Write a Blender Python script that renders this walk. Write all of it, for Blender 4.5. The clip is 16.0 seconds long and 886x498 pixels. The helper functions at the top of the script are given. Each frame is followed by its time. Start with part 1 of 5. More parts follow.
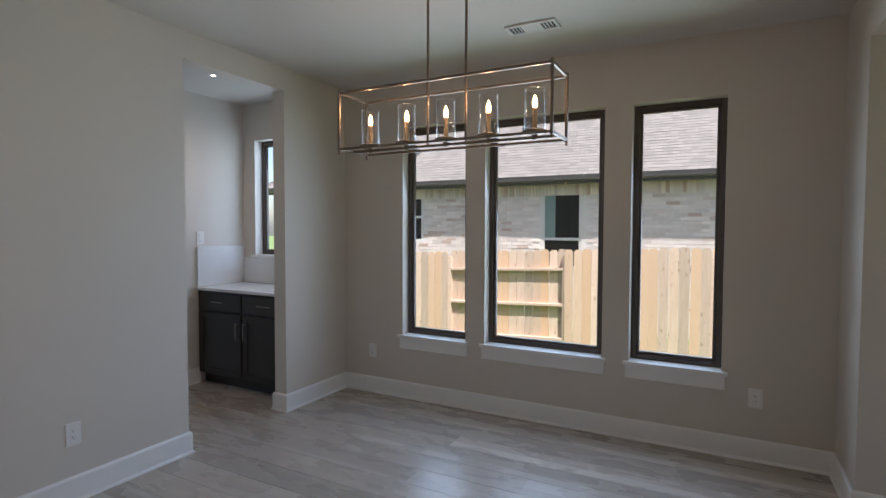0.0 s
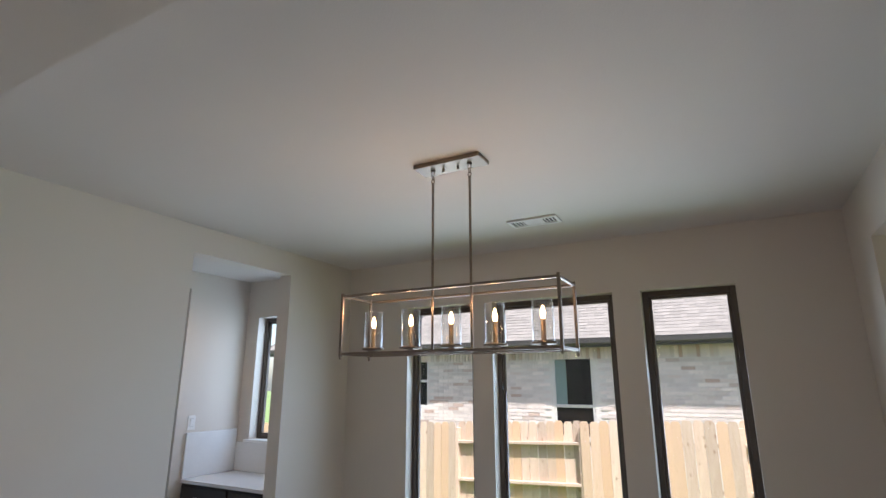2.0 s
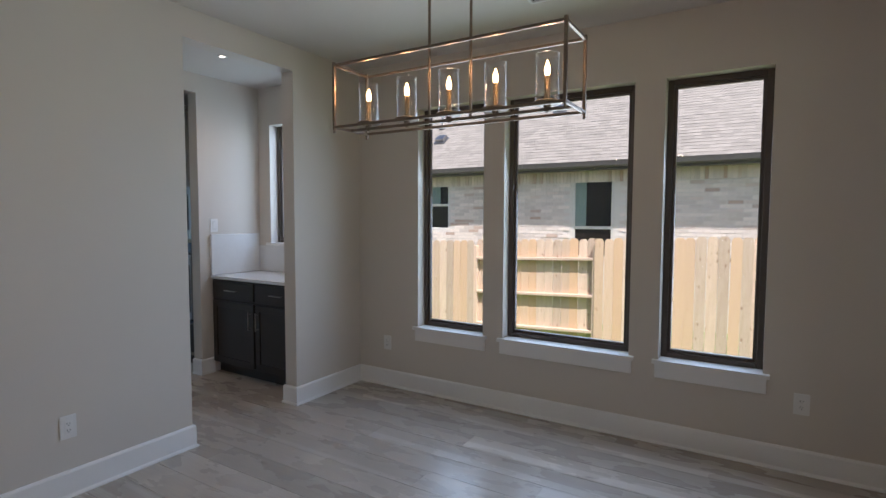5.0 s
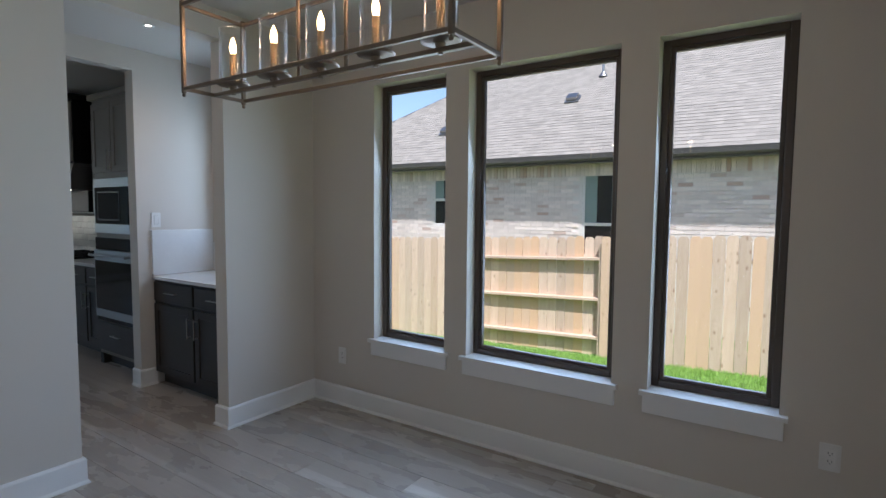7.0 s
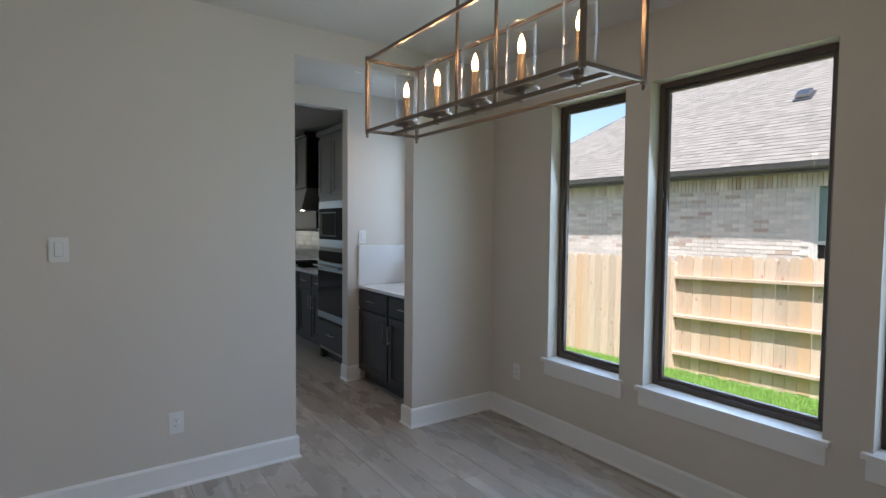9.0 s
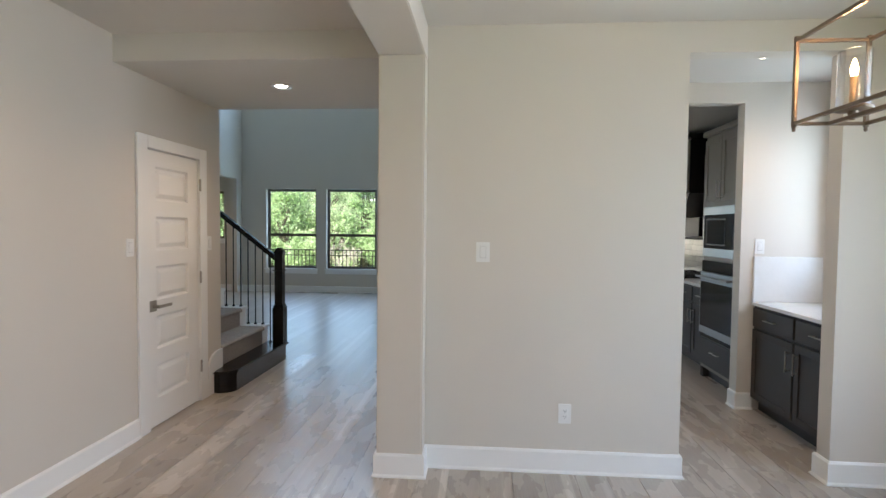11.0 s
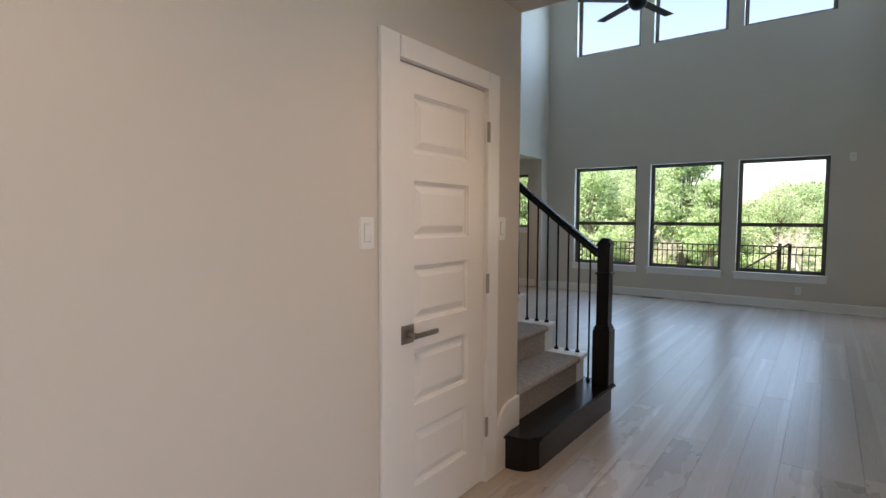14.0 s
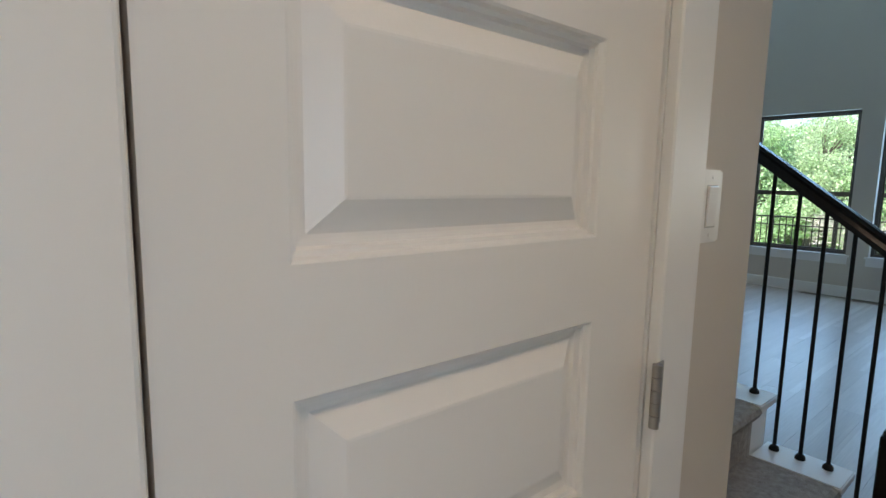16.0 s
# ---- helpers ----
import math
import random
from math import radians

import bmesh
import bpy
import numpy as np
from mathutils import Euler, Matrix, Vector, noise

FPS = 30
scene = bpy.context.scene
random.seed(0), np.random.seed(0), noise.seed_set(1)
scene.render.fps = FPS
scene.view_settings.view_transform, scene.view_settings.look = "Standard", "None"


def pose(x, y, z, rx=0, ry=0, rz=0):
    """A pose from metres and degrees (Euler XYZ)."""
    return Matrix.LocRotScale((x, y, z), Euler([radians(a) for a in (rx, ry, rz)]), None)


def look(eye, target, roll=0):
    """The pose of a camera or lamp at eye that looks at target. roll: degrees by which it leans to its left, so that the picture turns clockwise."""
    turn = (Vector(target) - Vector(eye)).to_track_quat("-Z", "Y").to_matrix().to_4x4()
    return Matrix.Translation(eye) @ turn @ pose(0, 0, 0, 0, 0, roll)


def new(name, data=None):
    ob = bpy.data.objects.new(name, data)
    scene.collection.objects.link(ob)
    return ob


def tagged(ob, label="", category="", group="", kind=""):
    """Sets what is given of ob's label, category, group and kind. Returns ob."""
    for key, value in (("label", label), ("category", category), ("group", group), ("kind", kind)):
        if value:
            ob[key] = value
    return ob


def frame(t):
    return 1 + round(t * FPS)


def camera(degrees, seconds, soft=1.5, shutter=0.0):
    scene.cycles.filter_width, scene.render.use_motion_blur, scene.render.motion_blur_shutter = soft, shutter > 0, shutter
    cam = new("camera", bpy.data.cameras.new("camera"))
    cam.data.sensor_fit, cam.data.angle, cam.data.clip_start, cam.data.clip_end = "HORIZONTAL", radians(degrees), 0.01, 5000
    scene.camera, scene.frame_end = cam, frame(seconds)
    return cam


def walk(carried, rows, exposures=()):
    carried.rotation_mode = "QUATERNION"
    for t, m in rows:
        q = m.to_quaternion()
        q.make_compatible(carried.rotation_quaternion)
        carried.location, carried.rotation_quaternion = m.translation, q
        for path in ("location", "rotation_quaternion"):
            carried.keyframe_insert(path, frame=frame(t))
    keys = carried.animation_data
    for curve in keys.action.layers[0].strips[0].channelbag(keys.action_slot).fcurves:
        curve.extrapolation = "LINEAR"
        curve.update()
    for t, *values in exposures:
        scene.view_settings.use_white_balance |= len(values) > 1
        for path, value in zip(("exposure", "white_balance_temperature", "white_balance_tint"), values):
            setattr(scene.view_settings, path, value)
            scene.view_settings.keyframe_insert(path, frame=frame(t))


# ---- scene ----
cam = camera(80.9, 16.0)
PATH = [
    (0, (-0.206, -0.011, 1.468), (-1.139, 1.756, 1.388), 0.2),
    (0.5, (-0.211, -0.002, 1.571), (-1.159, 1.757, 1.622), 0.3),
    (1, (-0.228, 0.024, 1.652), (-1.172, 1.773, 1.876), 0.2),
    (1.5, (-0.231, 0.041, 1.71), (-1.166, 1.763, 2.111), 0.1),
    (2, (-0.24, 0.064, 1.718), (-1.167, 1.766, 2.214), 0.0),
    (2.5, (-0.25, 0.093, 1.635), (-1.188, 1.794, 2.115), 0.0),
    (3, (-0.246, 0.102, 1.553), (-1.214, 1.818, 1.901), 0.0),
    (3.5, (-0.237, 0.127, 1.501), (-1.229, 1.855, 1.67), 0.1),
    (4, (-0.225, 0.126, 1.475), (-1.229, 1.856, 1.472), 0.2),
    (6.5, (-0.18, 0.802, 1.448), (-1.262, 2.476, 1.291), 0.3),
    (7, (-0.156, 1.009, 1.452), (-1.267, 2.666, 1.311), 0.5),
    (7.5, (-0.098, 1.07, 1.446), (-1.271, 2.685, 1.32), 0.6),
    (8, (-0.042, 1.076, 1.467), (-1.331, 2.601, 1.353), 0.6),
    (10.3, (-0.006, 1.026, 1.502), (-1.977, 1.35, 1.414), 0.5),
    (10.5, (-0.016, 1.004, 1.504), (-2.005, 1.196, 1.415), 0.5),
    (11, (-0.034, 0.962, 1.494), (-2.027, 0.813, 1.413), 0.6),
    (11.5, (-0.047, 0.933, 1.492), (-1.99, 0.466, 1.406), 0.7),
    (12, (-0.218, 0.828, 1.465), (-2.073, 0.087, 1.37), 0.5),
    (12.5, (-0.526, 0.687, 1.482), (-2.288, -0.253, 1.378), 0.6),
    (13, (-0.965, 0.542, 1.459), (-2.659, -0.516, 1.347), 0.4),
    (13.5, (-1.455, 0.277, 1.412), (-3.1, -0.854, 1.295), 0.3),
    (14, (-1.963, -0.002, 1.398), (-3.569, -1.189, 1.277), 0.2),
    (14.5, (-2.428, -0.281, 1.375), (-3.987, -1.527, 1.253), 0.1),
    (15, (-2.874, -0.555, 1.377), (-4.366, -1.878, 1.223), 0.3),
    (15.5, (-3.262, -0.806, 1.359), (-4.659, -2.223, 1.159), 0.5),
    (16, (-3.509, -1.029, 1.374), (-4.777, -2.554, 1.116), 1.0),
]
EXPOSURES = [(0.0, 0.58, 6200, 18), (1.0, 0.46, 6600, 19), (2.0, 0.82, 6200, 18), (2.5, 0.85, 6150, 18), (3.5, 0.60, 6450, 20), (6.5, 0.58, 5950, 16), (8.2, 0.47, 5780, 14),
             (10.3, 1.55, 6800, 16), (11.5, 1.76, 6550, 15), (12.5, 1.86, 6500, 14), (13.5, 1.64, 6700, 16), (14.0, 1.56, 7150, 21), (14.5, 1.53, 7200, 19), (15.0, 1.52, 7150, 18), (15.5, 1.55, 6550, 14), (16.0, 1.56, 6150, 10)]
walk(cam, [(t, look(eye, target, roll)) for t, eye, target, roll in PATH], EXPOSURES)

# ---- light ----
SUN_FROM = Vector((0.42, -0.40, 0.98)).normalized()
world = bpy.data.worlds.new("world")
scene.world = world
world.use_nodes = True
wn = world.node_tree.nodes
sky = wn.new("ShaderNodeTexSky")
sky.sky_type, sky.sun_disc = "NISHITA", False
sky.sun_elevation = math.asin(SUN_FROM.z)
sky.sun_rotation = math.atan2(SUN_FROM.x, SUN_FROM.y)
sky.dust_density = 1.6
wn["Background"].inputs["Strength"].default_value = 0.15
world.node_tree.links.new(sky.outputs["Color"], wn["Background"].inputs["Color"])
sun = new("sun", bpy.data.lights.new("sun", "SUN"))
sun.data.energy, sun.data.angle, sun.data.color = 5.0, radians(0.5), (1.0, 0.95, 0.88)
sun.matrix_world = look(SUN_FROM * 30, (0, 0, 0))


def window_light(x, y, z, width, height, facing, watts, color=(0.57, 0.775, 1.0), spread=180):
    """An area lamp standing in for the daylight through one window opening."""
    data = bpy.data.lights.new("window_light", "AREA")
    data.shape, data.size, data.size_y, data.energy, data.color = "RECTANGLE", width, height, watts, color
    data.spread = radians(spread)
    ob = new("window_light", data)
    ob.matrix_world = look((x, y, z), (x + facing[0], y + facing[1], z + facing[2]))
    return ob


DINING_WATTS, LIVING_WATTS, EAST_FILL_WATTS = 7.2, 7.6, 1.4
for x0, x1 in ((-2.60, -2.0), (-1.833, -0.922), (-0.738, -0.165)):
    window_light((x0 + x1) / 2, 3.942, 1.44, x1 - x0 - 0.03, 1.74, (0, -1, -0.26), DINING_WATTS * (x1 - x0) / 0.7, spread=150)
    # second lamp, standing in for sunlit lawn and fence throwing light up on the ceiling
    window_light((x0 + x1) / 2, 3.930, 1.44, x1 - x0 - 0.03, 1.74, (0, -1, 0.62), 0.6 * (x1 - x0) / 0.7, (0.96, 1.0, 0.80), spread=85)
window_light(-3.995, 3.942, 1.76, 0.68, 1.1, (0, -1, -0.15), 5.4)
for y0, y1 in ((-3.96, -2.79), (-2.56, -1.41), (-1.19, 0.0)):
    window_light(-11.685, (y0 + y1) / 2, 1.44, 1.1, 1.7, (1, 0, 0.05), 0.62 * LIVING_WATTS, (0.38, 0.67, 1.0))
    window_light(-11.685, (y0 + y1) / 2, 5.0, 1.1, 1.0, (1, 0, -0.1), 1.35 * LIVING_WATTS, (0.38, 0.67, 1.0))

# added warm fill for the kitchen, at an unseen west opening
window_light(-11.685, 2.2, 1.6, 1.7, 1.3, (1, 0, -0.1), 0.9 * LIVING_WATTS, (1.0, 0.90, 0.78))
# added fill lamps for the foyer, at two unseen east openings
window_light(3.42, -0.55, 1.25, 0.85, 1.8, (-1, 0, -0.1), EAST_FILL_WATTS, (1.0, 0.88, 0.74))
window_light(3.42, 2.1, 1.45, 1.5, 1.6, (-1, 0, -0.1), EAST_FILL_WATTS, (1.0, 0.88, 0.74))


# ---- materials ----
def mat(name, color, rough=0.5, metal=0.0, second=None, scale=6.0, amount=0.5, bump=0.0, bump_scale=120.0, stretch=(1, 1, 1), fine=0.0, emit=None, strength=0.0, vary=0.0, island=0.0):
    """A surface with blotches at one scale, grain at a finer one, fine relief, and a tone of its own for each piece."""
    m = bpy.data.materials.new(name)
    m.use_nodes = True
    n, ln = m.node_tree.nodes, m.node_tree.links
    b = n["Principled BSDF"]
    b.inputs["Roughness"].default_value, b.inputs["Metallic"].default_value = rough, metal
    b.inputs["Base Color"].default_value = (*color, 1)
    co = n.new("ShaderNodeTexCoord")
    mp = n.new("ShaderNodeMapping")
    mp.inputs["Scale"].default_value = stretch
    ln.new(co.outputs["Object"], mp.inputs["Vector"])
    second = second or tuple(c * 0.88 for c in color)
    nz = n.new("ShaderNodeTexNoise")
    nz.inputs["Scale"].default_value, nz.inputs["Detail"].default_value = scale, 5
    ln.new(mp.outputs["Vector"], nz.inputs["Vector"])
    ramp = n.new("ShaderNodeMapRange")
    ramp.inputs["From Min"].default_value, ramp.inputs["From Max"].default_value, ramp.inputs["To Max"].default_value = 0.3, 0.7, amount
    ln.new(nz.outputs["Fac"], ramp.inputs["Value"])
    mix = n.new("ShaderNodeMix")
    mix.data_type = "RGBA"
    mix.inputs["A"].default_value, mix.inputs["B"].default_value = (*color, 1), (*second, 1)
    ln.new(ramp.outputs["Result"], mix.inputs["Factor"])
    out = mix.outputs["Result"]
    if fine or vary or island:
        hsv = n.new("ShaderNodeHueSaturation")
        ln.new(out, hsv.inputs["Color"])
        value = None
        if fine:
            f = n.new("ShaderNodeTexNoise")
            f.inputs["Scale"].default_value, f.inputs["Detail"].default_value = scale * 9, 4
            ln.new(mp.outputs["Vector"], f.inputs["Vector"])
            r = n.new("ShaderNodeMapRange")
            r.inputs["To Min"].default_value, r.inputs["To Max"].default_value = 1 - fine, 1 + fine
            ln.new(f.outputs["Fac"], r.inputs["Value"])
            value = r.outputs["Result"]
        if vary or island:
            span = vary or island
            src = n.new("ShaderNodeObjectInfo").outputs["Random"] if vary else n.new("ShaderNodeNewGeometry").outputs["Random Per Island"]
            r = n.new("ShaderNodeMapRange")
            r.inputs["To Min"].default_value, r.inputs["To Max"].default_value = 1 - span, 1 + span
            ln.new(src, r.inputs["Value"])
            if value:
                mul = n.new("ShaderNodeMath")
                mul.operation = "MULTIPLY"
                ln.new(value, mul.inputs[0])
                ln.new(r.outputs["Result"], mul.inputs[1])
                value = mul.outputs[0]
            else:
                value = r.outputs["Result"]
        ln.new(value, hsv.inputs["Value"])
        out = hsv.outputs["Color"]
    ln.new(out, b.inputs["Base Color"])
    if bump:
        bn = n.new("ShaderNodeTexNoise")
        bn.inputs["Scale"].default_value, bn.inputs["Detail"].default_value = bump_scale, 3
        ln.new(mp.outputs["Vector"], bn.inputs["Vector"])
        bp = n.new("ShaderNodeBump")
        bp.inputs["Strength"].default_value, bp.inputs["Distance"].default_value = bump, 0.004
        ln.new(bn.outputs["Fac"], bp.inputs["Height"])
        ln.new(bp.outputs["Normal"], b.inputs["Normal"])
    if emit:
        b.inputs["Emission Color"].default_value, b.inputs["Emission Strength"].default_value = (*emit, 1), strength
    return m


def pane_mat(name, tint, base=0.03, edge=0.5):
    """Thin clear glass: see-through, with a gloss that grows towards the edges."""
    m = bpy.data.materials.new(name)
    m.use_nodes = True
    n, ln = m.node_tree.nodes, m.node_tree.links
    n.remove(n["Principled BSDF"])
    tr, gl, mx, lw, pw, mr = n.new("ShaderNodeBsdfTransparent"), n.new("ShaderNodeBsdfGlossy"), n.new("ShaderNodeMixShader"), n.new("ShaderNodeLayerWeight"), n.new("ShaderNodeMath"), n.new("ShaderNodeMapRange")
    tr.inputs["Color"].default_value, gl.inputs["Roughness"].default_value, lw.inputs["Blend"].default_value = (*tint, 1), 0.01, 0.5
    pw.operation, pw.inputs[1].default_value = "POWER", 5.0
    mr.inputs["To Min"].default_value, mr.inputs["To Max"].default_value = base, edge
    ln.new(lw.outputs["Facing"], pw.inputs[0])
    ln.new(pw.outputs[0], mr.inputs["Value"])
    ln.new(mr.outputs["Result"], mx.inputs[0])
    ln.new(tr.outputs[0], mx.inputs[1])
    ln.new(gl.outputs[0], mx.inputs[2])
    ln.new(mx.outputs[0], n["Material Output"].inputs["Surface"])
    return m


def plank_mat(name, joined):
    """Washed oak: brown-grey heart with pale sapwood streaks, fine long grain, a few small knots, a tone for each board."""
    m = bpy.data.materials.new(name)
    m.use_nodes = True
    n, ln = m.node_tree.nodes, m.node_tree.links
    b = n["Principled BSDF"]

    def noise_at(vector, scale, detail):
        t = n.new("ShaderNodeTexNoise")
        t.inputs["Scale"].default_value, t.inputs["Detail"].default_value = scale, detail
        ln.new(vector, t.inputs["Vector"])
        return t.outputs["Fac"]

    def span(value, f0, f1, t0, t1):
        r = n.new("ShaderNodeMapRange")
        for k, v in (("From Min", f0), ("From Max", f1), ("To Min", t0), ("To Max", t1)):
            r.inputs[k].default_value = v
        ln.new(value, r.inputs["Value"])
        return r.outputs["Result"]

    def blend(fac, a, c):
        x = n.new("ShaderNodeMix")
        x.data_type = "RGBA"
        ln.new(fac, x.inputs["Factor"])
        for key, v in (("A", a), ("B", c)):
            if isinstance(v, tuple):
                x.inputs[key].default_value = (*v, 1)
            else:
                ln.new(v, x.inputs[key])
        return x.outputs["Result"]

    own = n.new("ShaderNodeNewGeometry").outputs["Random Per Island"] if joined else n.new("ShaderNodeObjectInfo").outputs["Random"]
    shift = n.new("ShaderNodeVectorMath")
    shift.operation = "SCALE"
    comb = n.new("ShaderNodeCombineXYZ")
    for k in ("X", "Y"):
        ln.new(own, comb.inputs[k])
    ln.new(comb.outputs[0], shift.inputs[0])
    shift.inputs["Scale"].default_value = 37.0
    add = n.new("ShaderNodeVectorMath")
    add.operation = "ADD"
    ln.new(n.new("ShaderNodeTexCoord").outputs["Object"], add.inputs[0])
    ln.new(shift.outputs[0], add.inputs[1])

    def mapped(scale):
        mp = n.new("ShaderNodeMapping")
        mp.inputs["Scale"].default_value = scale
        ln.new(add.outputs[0], mp.inputs["Vector"])
        return mp.outputs["Vector"]

    heart = blend(span(noise_at(mapped((0.3, 4, 4)), 2.0, 3), 0.3, 0.7, 0, 1), (0.46, 0.405, 0.352), (0.40, 0.348, 0.298))
    streak = span(noise_at(mapped((0.07, 9.0, 9.0)), 1.0, 0.0), 0.61, 0.65, 0, 0.45 if joined else 0.8)
    wood = blend(streak, heart, (0.585, 0.535, 0.48))
    knots = n.new("ShaderNodeTexVoronoi")
    knots.inputs["Scale"].default_value = 1.0
    ln.new(mapped((1.7, 4.5, 4.5)), knots.inputs["Vector"])
    wood = blend(span(knots.outputs["Distance"], 0.015, 0.085, 0.2 if joined else 0.5, 0), wood, (0.10, 0.075, 0.055))
    hsv = n.new("ShaderNodeHueSaturation")
    ln.new(wood, hsv.inputs["Color"])
    mul = n.new("ShaderNodeMath")
    mul.operation = "MULTIPLY"
    grain = noise_at(mapped((2.5, 70, 70)), 2.0, 4)
    ln.new(span(grain, 0.25, 0.75, 0.90, 1.10), mul.inputs[0])
    ln.new(span(own, 0, 1, 0.92 if joined else 0.87, 1.08 if joined else 1.13), mul.inputs[1])
    ln.new(mul.outputs[0], hsv.inputs["Value"])
    ln.new(hsv.outputs["Color"], b.inputs["Base Color"])
    ln.new(span(noise_at(mapped((0.8, 2, 2)), 3.0, 4), 0.3, 0.7, 0.31 if joined else 0.25, 0.35 if joined else 0.30), b.inputs["Roughness"])
    b.inputs["Specular IOR Level"].default_value = 0.5
    bp = n.new("ShaderNodeBump")
    bp.inputs["Strength"].default_value, bp.inputs["Distance"].default_value = 0.03 if joined else 0.10, 0.003
    ln.new(grain, bp.inputs["Height"])
    if not joined:
        ln.new(bp.outputs["Normal"], b.inputs["Normal"])
    return m


M_WALL = mat("greige_paint", (0.66, 0.608, 0.543), 0.62, second=(0.63, 0.578, 0.513), scale=1.5, amount=0.5, bump=0.10, bump_scale=170)
M_CEIL = mat("ceiling_paint", (0.665, 0.625, 0.58), 0.75, second=(0.63, 0.585, 0.54), scale=1.2, amount=0.5, bump=0.15, bump_scale=140)
M_TRIM = mat("white_trim_paint", (0.86, 0.85, 0.83), 0.35, second=(0.83, 0.82, 0.80), scale=3, amount=0.4, bump=0.03, bump_scale=60)
M_DOOR = mat("white_door_paint", (0.86, 0.845, 0.82), 0.33, second=(0.83, 0.815, 0.79), scale=2.5, amount=0.4, bump=0.04, bump_scale=90, stretch=(1, 1, 0.2))
M_PLANK = plank_mat("washed_oak", False)
M_PLANK_FAR = plank_mat("washed_oak_far", True)
M_SUB = mat("floor_joint", (0.27, 0.22, 0.175), 0.8)
M_BRONZE = mat("dark_bronze_frame", (0.086, 0.066, 0.053), 0.42, second=(0.108, 0.086, 0.070), scale=8, bump=0.03)
M_GLASS = pane_mat("window_glass", (0.985, 0.99, 0.985), 0.012, 0.35)
M_NICKEL = mat("brushed_bronze_metal", (0.27, 0.215, 0.165), 0.40, metal=0.9, second=(0.22, 0.18, 0.14), scale=20, bump=0.05, bump_scale=300)
M_SATIN = mat("satin_nickel", (0.42, 0.39, 0.35), 0.36, metal=1.0, second=(0.36, 0.33, 0.30), scale=30, bump=0.04, bump_scale=300)
M_CANDLE = mat("candle_sleeve", (0.45, 0.33, 0.20), 0.4, metal=0.6)
M_BULB = mat("lit_bulb", (1, 0.8, 0.55), 0.3, emit=(1.0, 0.62, 0.28), strength=11.0)
M_SHADE = pane_mat("clear_shade_glass", (0.97, 0.97, 0.965), 0.09, 0.85)
M_CAN = mat("lit_lens", (1, 0.95, 0.85), 0.4, emit=(1.0, 0.86, 0.66), strength=8.0)
M_PLASTIC = mat("white_plastic", (0.82, 0.81, 0.79), 0.28)
# near-black colour holds the shade inside outlet slots and the vent duct
M_SLOT_SHADE = mat("slot_shade", (0.03, 0.028, 0.026), 0.6)
M_CAB = mat("charcoal_cabinet_paint", (0.050, 0.042, 0.036), 0.42, second=(0.058, 0.050, 0.043), scale=5, bump=0.03)
M_CABTAUPE = mat("taupe_cabinet_paint", (0.25, 0.215, 0.18), 0.4, second=(0.275, 0.24, 0.20), scale=5, bump=0.03)
M_QUARTZ = mat("white_quartz", (0.80, 0.80, 0.79), 0.16, second=(0.70, 0.70, 0.70), scale=4, amount=0.35, fine=0.03)
M_STEEL = mat("brushed_steel", (0.34, 0.335, 0.33), 0.33, metal=1.0, second=(0.37, 0.365, 0.36), scale=4, stretch=(1, 1, 14), bump=0.03, bump_scale=200)
M_BLACKGLASS = mat("black_glass", (0.012, 0.012, 0.013), 0.06)
M_DARKWOOD = mat("black_stained_wood", (0.012, 0.010, 0.009), 0.22, second=(0.022, 0.018, 0.015), scale=3, stretch=(8, 8, 1), bump=0.06, bump_scale=40)
M_IRON = mat("black_iron", (0.016, 0.015, 0.015), 0.42, metal=0.3, bump=0.05, bump_scale=200)
M_CARPET = mat("grey_beige_carpet", (0.46, 0.41, 0.37), 0.95, second=(0.25, 0.22, 0.195), scale=55, amount=0.75, bump=1.0, bump_scale=220, fine=0.30)
M_TILE = mat("pale_splash_tile", (0.62, 0.58, 0.52), 0.2, second=(0.52, 0.48, 0.42), scale=7, vary=0.12)
M_BRICK = mat("pale_painted_brick", (0.73, 0.655, 0.60), 0.85, second=(0.62, 0.54, 0.48), scale=9, amount=0.5, bump=0.5, bump_scale=60, fine=0.14, vary=0.14)
M_BRICKS = mat("pale_painted_bricks", (0.73, 0.655, 0.60), 0.85, second=(0.62, 0.54, 0.48), scale=9, amount=0.5, bump=0.5, bump_scale=60, fine=0.14, island=0.14)
M_MORTAR = mat("brick_mortar", (0.68, 0.64, 0.59), 0.95, scale=5, bump=0.3)
M_SHINGLE = mat("grey_shingle", (0.250, 0.231, 0.204), 0.9, second=(0.205, 0.188, 0.166), scale=8, amount=0.35, bump=0.5, bump_scale=90, fine=0.15, vary=0.14)
M_SHINGLES = mat("grey_shingles", (0.250, 0.231, 0.204), 0.9, second=(0.205, 0.188, 0.166), scale=8, amount=0.35, bump=0.5, bump_scale=90, fine=0.15, island=0.14)


